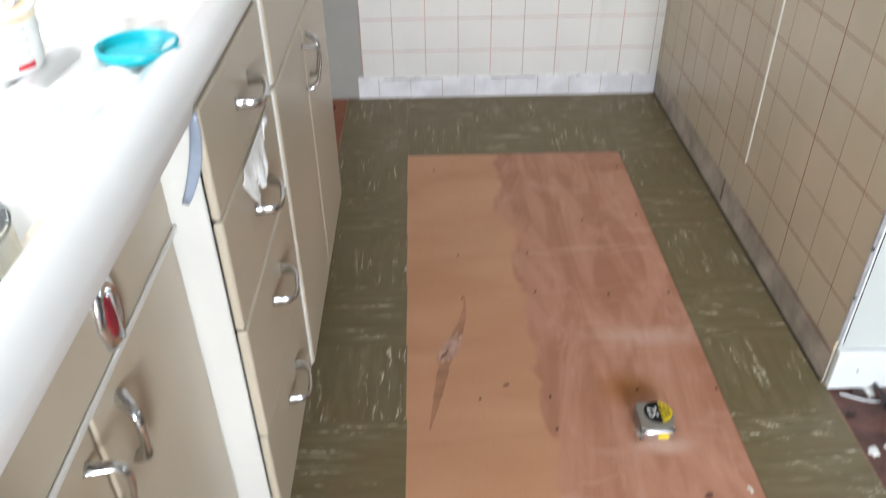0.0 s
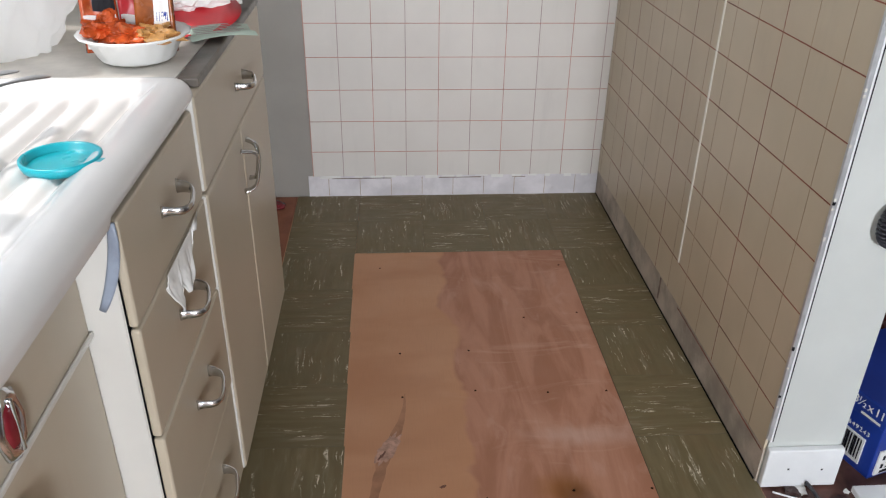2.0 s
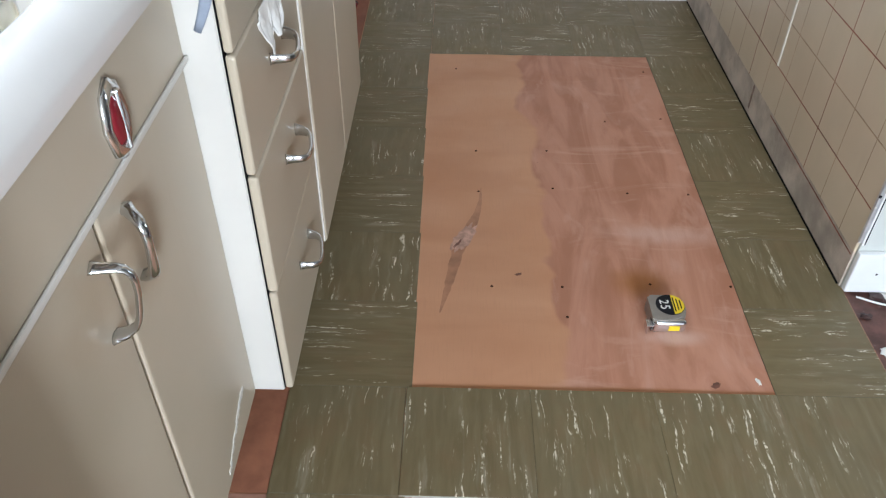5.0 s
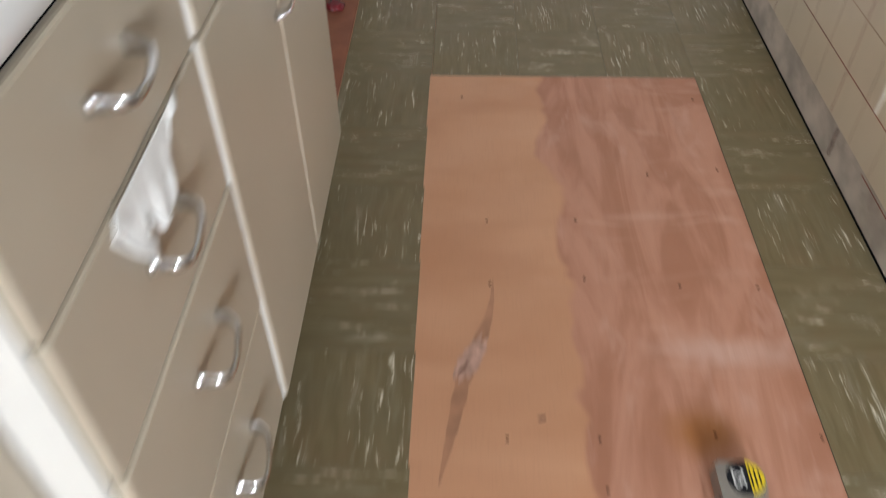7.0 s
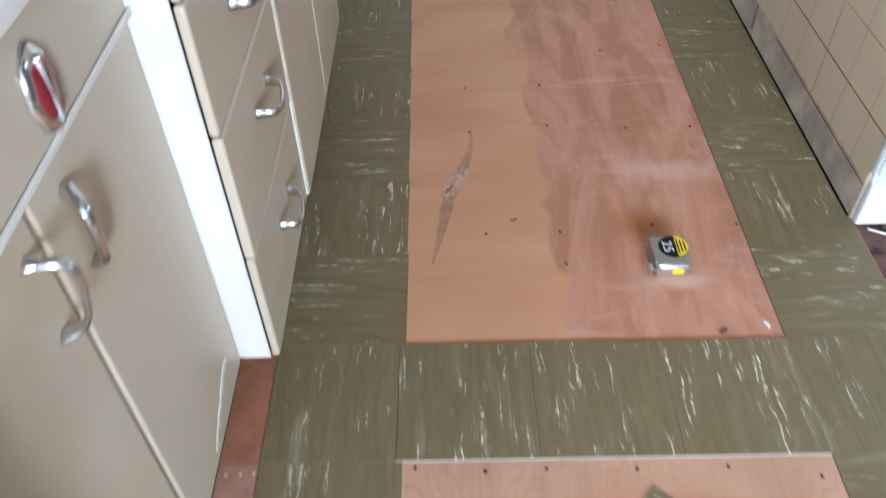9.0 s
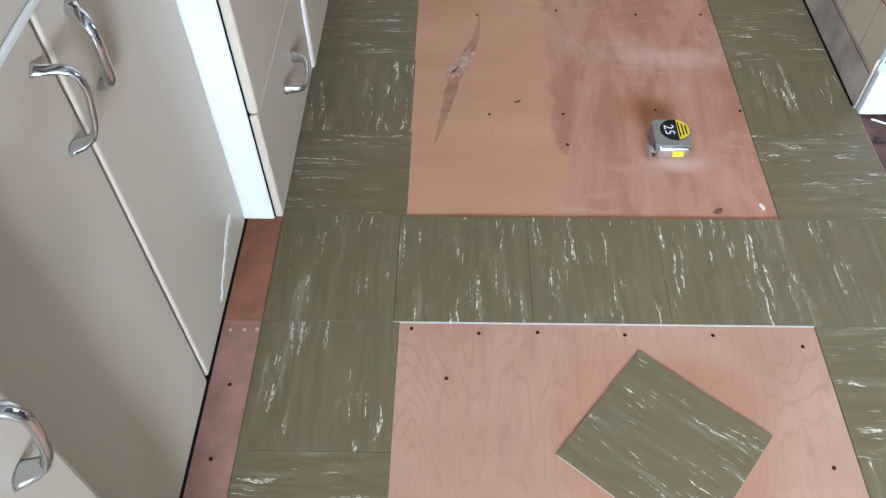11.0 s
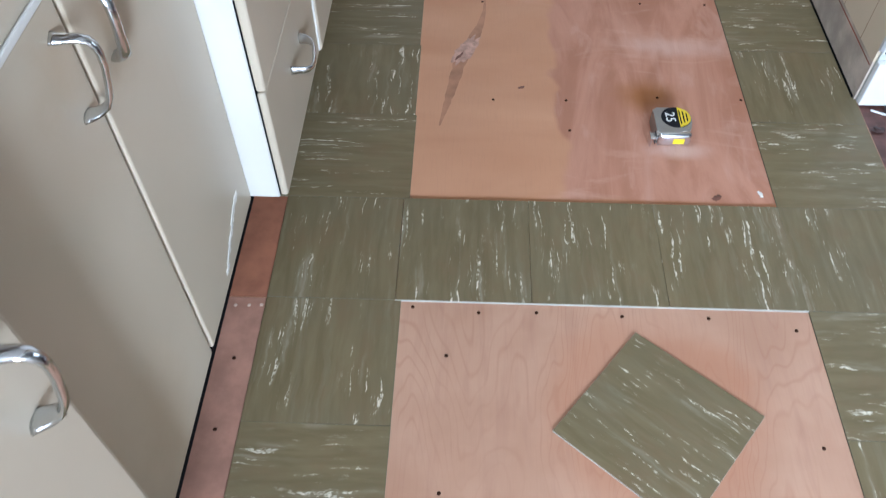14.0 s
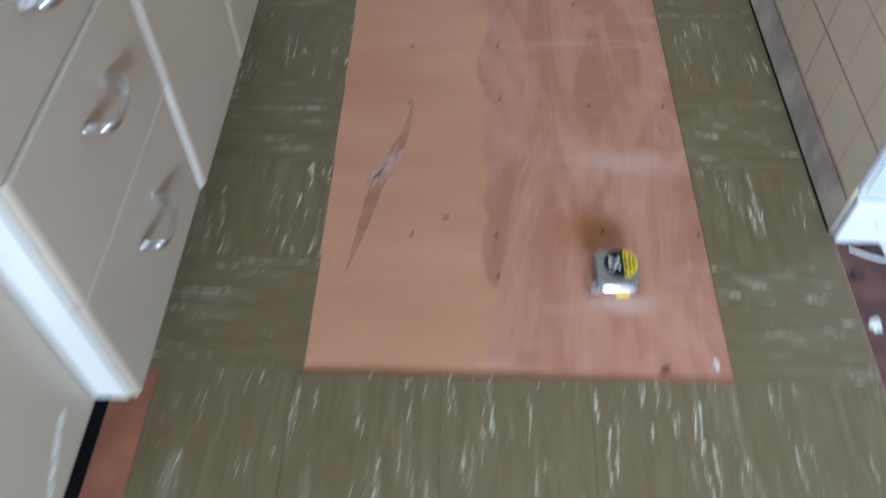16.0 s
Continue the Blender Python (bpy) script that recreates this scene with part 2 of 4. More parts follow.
M = dict(
    vinyl=vinyl(), ply_far=plywood(True), ply_near=plywood(False),
    enamel=grimy_shaded_enamel(),
    # lighter copy of the cream enamel for faces that catch the rear window
    enamel_lit=surface("window_lit_enamel", (0.62, 0.60, 0.555), 0.33, 0.05, 4.0, bump=0.0, patchy=0.008),
    sink=surface("white_porcelain", (0.74, 0.73, 0.71), 0.16, 0.05, 3.0, bump=0.02),
    chrome=surface("chrome", (0.62, 0.63, 0.65), 0.10, 0.08, 20.0, metal=1.0, bump=0.02, patchy=0.03),
    dull_metal=surface("dull_steel", (0.42, 0.43, 0.45), 0.35, 0.2, 30.0, metal=1.0),
    grey_strip=surface("painted_gap_reflection", (0.27, 0.31, 0.38), 0.3, 0.2, 20.0),
    # near-black stands for the shade in toe recesses, drawer openings and the floor gap
    recess_shade=surface("black_recess_shade", (0.008, 0.008, 0.009), 0.9, 0.3, 10.0, spec=0.05),
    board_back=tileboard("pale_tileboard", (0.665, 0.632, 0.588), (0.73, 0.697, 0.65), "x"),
    # right board toned down to tan, with the side wall's grazing light included
    board_right=tileboard("side_shaded_tan_tileboard", (0.53, 0.440, 0.315), (0.605, 0.508, 0.372), "y"),
    score=surface("red_brown_score_line", (0.25, 0.060, 0.030), 0.5, 0.45, 7.0),
    score_soft=surface("faded_score_line", (0.395, 0.275, 0.175), 0.5, 0.25, 9.0),
    score_pink=surface("faded_pink_score_line", (0.50, 0.235, 0.185), 0.5, 0.35, 6.0),
    score_grey=surface("grey_score_line", (0.40, 0.28, 0.26), 0.5, 0.25, 9.0),
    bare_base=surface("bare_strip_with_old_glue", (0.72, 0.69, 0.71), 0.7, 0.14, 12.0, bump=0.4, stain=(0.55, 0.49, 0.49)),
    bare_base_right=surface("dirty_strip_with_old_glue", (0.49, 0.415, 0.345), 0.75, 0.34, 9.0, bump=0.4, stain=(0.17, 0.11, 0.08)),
    plaster=surface("pale_wall_paint", (0.60, 0.62, 0.59), 0.6, 0.06, 3.0, bump=0.2),
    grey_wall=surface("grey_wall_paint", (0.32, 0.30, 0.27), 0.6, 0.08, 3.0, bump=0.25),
    white=surface("white_gloss_paint", (0.82, 0.83, 0.83), 0.35, 0.06, 7.0),
    old_floor=surface("dark_red_old_floor", (0.13, 0.055, 0.042), 0.55, 0.5, 14.0, bump=0.6, stain=(0.34, 0.30, 0.28)),
    batten=surface("ivory_joint_strip", (0.80, 0.77, 0.68), 0.4, 0.06, 9.0),
    alu=surface("aluminium_edge_trim", (0.62, 0.63, 0.64), 0.4, 0.15, 30.0, metal=0.6),
    black=surface("black_rubber", (0.014, 0.014, 0.02), 0.4, 0.3, 20.0),
    blue=surface("blue_carton", (0.012, 0.045, 0.30), 0.4, 0.12, 8.0),
    paper=surface("white_paper", (0.80, 0.79, 0.76), 0.8, 0.06, 12.0, bump=0.4),
    ink=surface("black_ink", (0.012, 0.012, 0.015), 0.6, 0.1, 9.0, spec=0.15),
    laminate=surface("worn_grey_laminate", (0.52, 0.49, 0.44), 0.35, 0.22, 9.0, stain=(0.55, 0.52, 0.47)),
    dark_edge=surface("dark_metal_edge", (0.12, 0.105, 0.09), 0.35, 0.4, 12.0, metal=0.3, stain=(0.30, 0.28, 0.25)),
    turquoise=surface("turquoise_plastic", (0.0, 0.35, 0.42), 0.3, 0.08, 8.0),
    foam=surface("white_foam", (0.84, 0.84, 0.82), 0.6, 0.04, 12.0, bump=0.3),
    orange=surface("orange_wrapper", (0.52, 0.085, 0.02), 0.22, 0.5, 18.0, bump=0.0, stain=(0.70, 0.38, 0.08)),
    red=surface("red_plastic", (0.60, 0.03, 0.04), 0.35, 0.15, 10.0),
    brown=surface("dark_brown", (0.05, 0.022, 0.018), 0.5, 0.3, 9.0),
    mint=surface("pale_green_paper", (0.45, 0.55, 0.47), 0.8, 0.12, 12.0, bump=0.3),
    yellow=surface("yellow_plastic", (0.80, 0.58, 0.02), 0.35, 0.06, 9.0),
    tape_grey=surface("satin_grey_plastic", (0.30, 0.275, 0.245), 0.35, 0.12, 14.0, metal=0.35),
    badge_red=surface("dark_red_badge", (0.16, 0.012, 0.018), 0.2, 0.2, 18.0),
    knot=surface("dark_knot_patch", (0.40, 0.195, 0.110), 0.6, 0.25, 18.0),
    knot_pale=surface("pale_knot_heart", (0.50, 0.30, 0.23), 0.65, 0.35, 60.0, stain=(0.20, 0.11, 0.08)),
    nail=surface("rusty_nail_head", (0.045, 0.020, 0.012), 0.9, 0.4, 60.0, spec=0.05),
    nail_bright=surface("bright_nail_head", (0.62, 0.48, 0.38), 0.6, 0.2, 60.0),
    rust=surface("rusty_stain", (0.17, 0.07, 0.045), 0.6, 0.4, 40.0),
    chip=surface("chipped_paint", (0.80, 0.78, 0.72), 0.8, 0.15, 60.0),
    tile_edge=surface("raw_tile_edge", (0.42, 0.40, 0.35), 0.7, 0.15, 30.0),
    amber=surface("brown_orange_wrapper", (0.30, 0.075, 0.012), 0.25, 0.45, 25.0),
    film_white=thin_film("white_bag_film", (0.90, 0.90, 0.89), 0.55),
    smear=surface("dark_smear", (0.22, 0.15, 0.12), 0.7, 0.4, 40.0),
    dark_seam=surface("dark_tile_seam", (0.15, 0.135, 0.088), 0.7, 0.2, 30.0),
    tan_wrap=surface("tan_wrapper", (0.55, 0.28, 0.09), 0.3, 0.4, 26.0),
    ply_shaded=surface("plywood_in_painted_shade", (0.27, 0.095, 0.05), 0.6, 0.25, 9.0),
    wood_dark=surface("dark_varnished_wood", (0.055, 0.018, 0.012), 0.3, 0.4, 7.0),
    ply_strip=surface("red_plywood_strip", (0.34, 0.135, 0.075), 0.6, 0.25, 14.0, bump=0.3),
    ply_strip_near=surface("pink_plywood_strip", (0.38, 0.195, 0.135), 0.6, 0.22, 18.0, bump=0.3),
    bright_chrome=surface("bright_chrome", (0.78, 0.79, 0.82), 0.16, 0.05, 20.0, metal=1.0, bump=0.02),
    print_grey=surface("grey_print", (0.50, 0.51, 0.54), 0.7, 0.1, 9.0),
    glass=glassy("window_glass", (1, 1, 1), 0.0, 1.0, 1.0),
    ceiling=surface("ceiling_paint", (0.52, 0.51, 0.49), 0.8, 0.04, 2.0, bump=0.3),
    pale_sauce=surface("cream_and_orange_sauce", (0.80, 0.66, 0.46), 0.3, 0.2, 30.0, stain=(0.72, 0.30, 0.05)),
    clear_lid=glassy("translucent_lid", (0.95, 0.95, 0.94), 0.2, 1.0, 0.5),
    glassware=glassy("clear_glass", (0.90, 0.94, 0.93), 0.02, 1.0, 0.95),
    sauce=surface("orange_sauce", (0.60, 0.20, 0.02), 0.3, 0.2, 20.0),
)


# ---------- mesh helpers ----------
def empty(name, at=(0, 0, 0)):
    ob = new(name)
    ob.empty_display_size = 0.05
    ob.location = at
    return ob


def part(name, bm, material, parent=None, label="", smooth=False):
    me = bpy.data.meshes.new(name)
    bm.to_mesh(me)
    bm.free()
    for m in material if isinstance(material, (list, tuple)) else [material]:
        me.materials.append(m)
    if smooth:
        for p in me.polygons:
            p.use_smooth = True
    ob = new(name, me)
    if parent is not None:
        ob.parent = parent
    if label:
        ob["label"] = label
    return ob


def box(x0, x1, y0, y1, z0, z1, bevel=0.0, seg=2, bm=None):
    own = bmesh.new()
    bmesh.ops.create_cube(own, size=1)
    for v in own.verts:
        v.co = Vector(((x0 + x1) / 2 + v.co.x * (x1 - x0), (y0 + y1) / 2 + v.co.y * (y1 - y0), (z0 + z1) / 2 + v.co.z * (z1 - z0)))
    if bevel:
        bmesh.ops.bevel(own, geom=own.edges[:], offset=bevel, segments=seg, affect="EDGES", profile=0.5)
    return own if bm is None else merge(bm, own)


def merge(bm, other):
    me = bpy.data.meshes.new("tmp")
    other.to_mesh(me)
    other.free()
    bm.from_mesh(me)
    bpy.data.meshes.remove(me)
    return bm


def sweep(points, section, closed=False):
    """A tube along points; section(i, n) gives (half width along up, half width along side)."""
    bm = bmesh.new()
    n, k, rings = len(points), 10, []
    pts = [Vector(p) for p in points]
    up = Vector((0, 0, 1))
    for i, p in enumerate(pts):
        d = (pts[min(i + 1, n - 1)] - pts[max(i - 1, 0)]).normalized()
        side = d.cross(up)
        side = side.normalized() if side.length > 1e-4 else Vector((1, 0, 0))
        u = side.cross(d).normalized()
        a, b = section(i, n)
        rings.append([bm.verts.new(p + u * a * math.sin(q * math.tau / k) + side * b * math.cos(q * math.tau / k)) for q in range(k)])
    for r0, r1 in zip(rings, rings[1:]):
        for q in range(k):
            bm.faces.new((r0[q], r0[(q + 1) % k], r1[(q + 1) % k], r1[q]))
    bm.faces.new(rings[0][::-1])
    bm.faces.new(rings[-1])
    bmesh.ops.recalc_face_normals(bm, faces=bm.faces[:])
    return bm


def lathe(profile, n=40, wobble=0.0, sx=1.0, sy=1.0, flute=0):
    """A solid of turning from (radius, height) pairs."""
    bm = bmesh.new()
    rings = []
    for r, z in profile:
        ring = []
        for i in range(n):
            a = math.tau * i / n
            q = r * (1 + wobble * noise.noise((math.cos(a) * 2, math.sin(a) * 2, z * 30)) + (0.015 * math.cos(flute * a) if flute else 0))
            ring.append(bm.verts.new((q * math.cos(a) * sx, q * math.sin(a) * sy, z)))
        rings.append(ring)
    for a, b in zip(rings, rings[1:]):
        for i in range(n):
            bm.faces.new((a[i], a[(i + 1) % n], b[(i + 1) % n], b[i]))
    bm.faces.new(rings[0][::-1])
    bm.faces.new(rings[-1])
    return bm


def shell(nx, ny, place, thick=0.0006):
    """A thin sheet with two sides, bent by place(u, v)."""
    bm = bmesh.new()
    g = [[bm.verts.new(place(i / nx, j / ny)) for j in range(ny + 1)] for i in range(nx + 1)]
    for i in range(nx):
        for j in range(ny):
            bm.faces.new((g[i][j], g[i + 1][j], g[i + 1][j + 1], g[i][j + 1]))
    bmesh.ops.recalc_face_normals(bm, faces=bm.faces[:])
    bmesh.ops.solidify(bm, geom=bm.faces[:], thickness=thick)
    return bm


def writing(body, size, m, material, parent, name="lettering", depth=0.0004):
    cu = bpy.data.curves.new(name, "FONT")
    cu.body, cu.size, cu.extrude, cu.align_x, cu.align_y = body, size, depth, "CENTER", "CENTER"
    tmp = new(name, cu)
    me = bpy.data.meshes.new_from_object(tmp.evaluated_get(bpy.context.evaluated_depsgraph_get()))
    bpy.data.objects.remove(tmp)
    me.materials.append(material)
    ob = new(name, me)
    ob.parent = parent
    ob.matrix_basis = m
    return ob


# ---------- the room ----------
T = 0.2286
XR, YB, XL, YN = 0.912, 2.05, -0.80, -3.8
YE, XE = 0.530, 1.076
H = 2.42


def structure(name, bm, material, label, parent=None):
    ob = part(name, bm, material, parent)
    return tagged(ob, label, name.split("_")[0], kind="structure")


floor = structure("floor", box(XL - 0.1, XR + 0.006, YN - 0.1, YB + 0.1, -0.12, -0.016), M["old_floor"], "kitchen floor with olive vinyl tiles partly lifted from plywood")
structure("floor_next_room", box(XR + 0.006, 3.0, YN - 0.1, 3.2, -0.12, -0.006), M["old_floor"], "dark red worn floor of the next room")

# back wall: plain grey paint in the corner, scored board on the rest
structure("wall_north", box(XL - 0.1, XE, YB + 0.004, YB + 0.12, -0.016, H), M["grey_wall"], "grey painted wall behind the scored board")
# right wall, its bare end facing the camera, and the stretch past the doorway
structure("wall_east", box(XR + 0.004, XE, YE, YB + 0.004, -0.016, H), M["plaster"], "pale painted wall end beside the doorway")
# added wall out of view, grey so that it bounces less light
structure("wall_east_near", box(1.26, 1.36, YN, -0.65, -0.016, H), M["grey_wall"], "unseen wall added past the doorway, grey to cut bounce")
structure("wall_east_header", box(XR + 0.004, XE, -0.65, YE, 2.06, H), M["plaster"], "pale wall over the doorway")
# window wall over the sink
w = box(XL - 0.1, XL, YN, YB, -0.016, 1.12)
box(XL - 0.1, XL, YN, YB, 2.20, H, bm=w)
box(XL - 0.1, XL, YN, -0.78, 1.12, 2.20, bm=w)
box(XL - 0.1, XL, 0.98, YB, 1.12, 2.20, bm=w)
structure("wall_west", w, M["plaster"], "pale wall with the window over the sink")
# rear and next-room walls are out of view, greyed against bounce
w = box(XL - 0.1, 1.36, YN - 0.1, YN, -0.016, 0.80)
box(XL - 0.1, 1.36, YN - 0.1, YN, 2.10, H, bm=w)
box(XL - 0.1, 0.62, YN - 0.1, YN, 0.80, 2.10, bm=w)
box(1.18, 1.36, YN - 0.1, YN, 0.80, 2.10, bm=w)
structure("wall_south", w, M["grey_wall"], "unseen wall with a window, grey to cut bounce")
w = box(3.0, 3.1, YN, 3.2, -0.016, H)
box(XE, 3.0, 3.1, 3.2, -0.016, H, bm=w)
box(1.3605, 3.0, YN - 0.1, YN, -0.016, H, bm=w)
structure("wall_next_room", w, M["grey_wall"], "unseen walls closing the next room, grey to cut bounce")
# ceiling out of view, kept mid-grey to hold down bounced light
structure("ceiling", box(XL - 0.1, 3.1, YN - 0.1, 3.2, H, H + 0.1), M["ceiling"], "unseen ceiling toned grey to cut bounce")


def window(name, x0, x1, y0, y1, z0, z1, label):
    ob = empty(name, ((x0 + x1) / 2, (y0 + y1) / 2, z0))
    tagged(ob, label, "window", kind="structure")
    ob_inv = Matrix.Translation(-ob.location)
    flat_x = (x1 - x0) < (y1 - y0)
    f = 0.045
    rails = [(x0, x1, y0, y1, z0, z0 + f), (x0, x1, y0, y1, z1 - f, z1)]
    if flat_x:
        rails += [(x0, x1, y0, y0 + f, z0 + f, z1 - f), (x0, x1, y1 - f, y1, z0 + f, z1 - f), (x0, x1, (y0 + y1 - f) / 2, (y0 + y1 + f) / 2, z0 + f, z1 - f)]
    else:
        rails += [(x0, x0 + f, y0, y1, z0 + f, z1 - f), (x1 - f, x1, y0, y1, z0 + f, z1 - f), ((x0 + x1 - f) / 2, (x0 + x1 + f) / 2, y0, y1, z0 + f, z1 - f)]
    for r in rails:
        p = part("window_frame", box(*r, bevel=0.003), M["white"], ob)
        p.matrix_parent_inverse = ob_inv


window("window_1", XL - 0.08, XL - 0.04, -0.78, 0.98, 1.12, 2.20, "white framed window over the sink")
window("window_2", 0.62, 1.18, YN - 0.08, YN - 0.04, 0.80, 2.10, "white framed window in the end wall")

# ---------- scored wall boards ----------
PITCH = 0.1173


def back_board():
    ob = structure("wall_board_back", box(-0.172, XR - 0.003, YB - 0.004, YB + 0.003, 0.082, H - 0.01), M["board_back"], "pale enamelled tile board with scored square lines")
    i = 0
    x = 0.06 - 2 * PITCH
    while x < XR - 0.01:
        if x > -0.168:
            part("score_line", box(x - 0.0011, x + 0.0011, YB - 0.0044, YB - 0.0038, 0.082, H - 0.01), M["score_grey"] if i % 2 else M["score_pink"], ob)
        x += PITCH
        i += 1
    z = 0.180
    while z < H - 0.05:
        part("score_line", box(-0.171, XR - 0.006, YB - 0.0045, YB - 0.0038, z - 0.0012, z + 0.0012), M["score_pink"], ob)
        z += PITCH
    part("score_line", box(-0.1716, -0.1690, YB - 0.0050, YB - 0.0038, 0.082, H - 0.01), M["score_pink"], ob)
    b = structure("wall_strip_back", box(-0.19, XR - 0.003, YB - 0.003, YB + 0.003, 0.0, 0.0815), M["bare_base"], "whitish bare strip where a baseboard was removed")
    for k in range(9):
        x = 0.06 + PITCH * (k - 1.5)
        if x < XR - 0.02:
            part("glue_mark", box(x, x + 0.0018, YB - 0.0042, YB - 0.0028, 0.004, 0.078), M["score_soft"], b)
    # dark cracks where the board ends
    for x, w in ((-0.10, 0.19), (0.02, 0.10), (0.30, 0.16), (0.58, 0.05)):
        part("crack", box(x, x + w, YB - 0.0056, YB - 0.0028, 0.0725, 0.0747), M["smear"], b)
    # ragged lower edge of the board
    for k in range(16):
        x = -0.16 + k * 0.066 + random.uniform(-0.02, 0.02)
        part("torn_edge", box(x, x + random.uniform(0.02, 0.05), YB - 0.0052, YB - 0.002, 0.074 + random.uniform(-0.004, 0.004), 0.084, 0.001, 1), M["paper"], b)


def right_board():
    ob = structure("wall_board_right", box(XR - 0.003, XR + 0.003, YE + 0.004, YB - 0.006, 0.0945, H - 0.01), M["board_right"], "enamelled tile board toned tan for side shade, with scored square lines")
    z = 0.203
    i = 0
    while z < H - 0.05:
        part("score_line", box(XR - 0.0035, XR - 0.0028, YE + 0.006, YB - 0.008, z - 0.0012, z + 0.0012), M["score"] if z > 0.5 else (M["score_soft"] if i % 2 else M["score"]), ob)
        z += 0.1168
        i += 1
    y = 0.612 + 0.1165 * 12
    i = 0
    while y > YE + 0.02:
        if abs(y - 1.145) > 0.01:
            part("score_line", box(XR - 0.0034, XR - 0.0028, y - 0.0010, y + 0.0010, 0.0945, H - 0.01), M["score"] if i % 4 == 2 else M["score_soft"], ob)
        y -= 0.1165
        i += 1
    part("joint_strip", box(XR - 0.0062, XR - 0.0025, 1.141, 1.149, 0.205, H - 0.02, 0.001, 1), M["batten"], ob, "ivory joint strip")
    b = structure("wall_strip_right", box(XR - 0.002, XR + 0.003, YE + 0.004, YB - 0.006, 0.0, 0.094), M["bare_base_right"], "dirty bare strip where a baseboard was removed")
    part("red_line", box(XR - 0.0032, XR - 0.0018, YE + 0.01, 1.1, 0.0835, 0.0855), M["score"], b)
    # black strip in place of the dark gap along the floor
    part("gap", box(XR - 0.0045, XR + 0.001, YE + 0.01, YB - 0.01, -0.002, 0.004), M["recess_shade"], b)
    part("dark_stain", box(XR - 0.0034, XR - 0.0018, 1.248, 1.258, 0.02, 0.090, 0.0006, 1), M["smear"], b)
    t = structure("trim_wall_end", box(XR - 0.005, XR + 0.004, YE - 0.004, YE + 0.004, 0.125, H - 0.01, 0.0012, 1), M["alu"], "chipped aluminium edge trim on the wall corner")
    part("inner_bead", box(XR + 0.0045, XR + 0.0085, YE - 0.0036, YE - 0.0003, 0.118, H - 0.01, 0.001, 1), M["white"], t)
    part("shadow_gap", box(XR + 0.0088, XR + 0.0120, YE - 0.0012, YE + 0.0002, 0.118, H - 0.01), M["ink"], t)
    for k in range(12):
        z = random.uniform(0.14, 1.05)
        part("chip", box(XR - 0.0052, XR - 0.001, YE - 0.0046, YE - 0.002, z, z + random.uniform(0.003, 0.009)), M["ink"] if k % 4 == 0 else M["chip"], t)


back_board()
right_board()
bb = structure("baseboard", box(XR + 0.002, XE + 0.004, YE - 0.016, YE - 0.0005, 0.0, 0.104, 0.003), M["white"], "short white painted baseboard on the wall end")
for x, z in ((0.965, 0.052), (1.040, 0.048)):
    part("nail_hole", box(x - 0.002, x + 0.002, YE - 0.0168, YE - 0.015, z - 0.002, z + 0.002), M["ink"], bb)


# ---------- handles and cabinets ----------
def handle_mesh():
    """A lopsided arch of flat strap with flared feet, along y, standing out along x."""
    half = 0.0415
    pts = [(0.0, -half - 0.002), (0.004, -half - 0.001), (0.011, -half), (0.022, -half + 0.001), (0.029, -half + 0.004), (0.033, -half + 0.010), (0.0345, -half + 0.018),
           (0.034, -half + 0.032), (0.032, 0.002), (0.030, 0.014), (0.0275, 0.024), (0.023, half - 0.008), (0.015, half - 0.002), (0.006, half + 0.001), (0.0, half + 0.002)]

    def sec(i, n):
        u = i / (n - 1)
        e = abs(2 * u - 1)
        return 0.0050 + 0.0044 * e ** 2 + 0.0022 * max(0.0, u - 0.55) / 0.45, 0.0034 + 0.0014 * e ** 5
    return sweep([(x, y, 0.0) for x, y in pts], sec)


_h = handle_mesh()
HANDLE = bpy.data.meshes.new("handle")
_h.to_mesh(HANDLE)
_h.free()
HANDLE.materials.append(M["chrome"])
for p in HANDLE.polygons:
    p.use_smooth = True


def handle(parent, x, y, z, upright, lean=0):
    ob = new("handle", HANDLE)
    ob.parent = parent
    ob.matrix_basis = pose(x, y, z, 0, 0, lean) @ pose(0, 0, 0, -90 if upright else 0, 0, 0)
    ob["label"] = "arched chrome pull handle"
    return ob


def front(name, x, y0, y1, z0, z1, cab, thick=0.022, bevel=0.006, label=""):
    return part(name, box(x - thick, x, y0, y1, z0, z1, bevel, 3), M["enamel"], cab, label, smooth=False)


FX, DX, SX, ZT, ZK = -0.180, -0.174, -0.240, 0.878, 0.119


def drawer_cabinet():
    cab = tagged(empty("drawer_cabinet"), "cream enamelled steel cabinet with four slightly open drawers", "cabinet")
    part("body", box(XL + 0.01, FX - 0.0134, 0.117, 0.500, ZK, ZT, 0.002, 1), M["enamel_lit"], cab, "enamelled side panel coloured white for window light")
    # black sheet that puts in the shade of the drawer cavity
    part("opening", box(FX - 0.0133, FX - 0.0122, 0.1195, 0.4965, ZK + 0.004, 0.866), M["recess_shade"], cab, "black sheet for the shade in the drawer openings")
    part("toe_kick", box(XL + 0.01, SX - 0.041, 0.119, 0.503, -0.003, ZK), M["recess_shade"], cab)
    zs = [(0.722, 0.868, 0.000), (0.549, 0.719, 0.001), (0.341, 0.546, 0.003), (0.122, 0.338, 0.001)]
    hz = (0.802, 0.638, 0.472, 0.256)
    for (z0, z1, out), h in zip(zs, hz):
        d = front("drawer", FX + out, 0.119, 0.4975, z0, z1, cab, 0.012 + out, 0.0045)
        handle(d, FX + out, 0.318, h, False)
    return cab


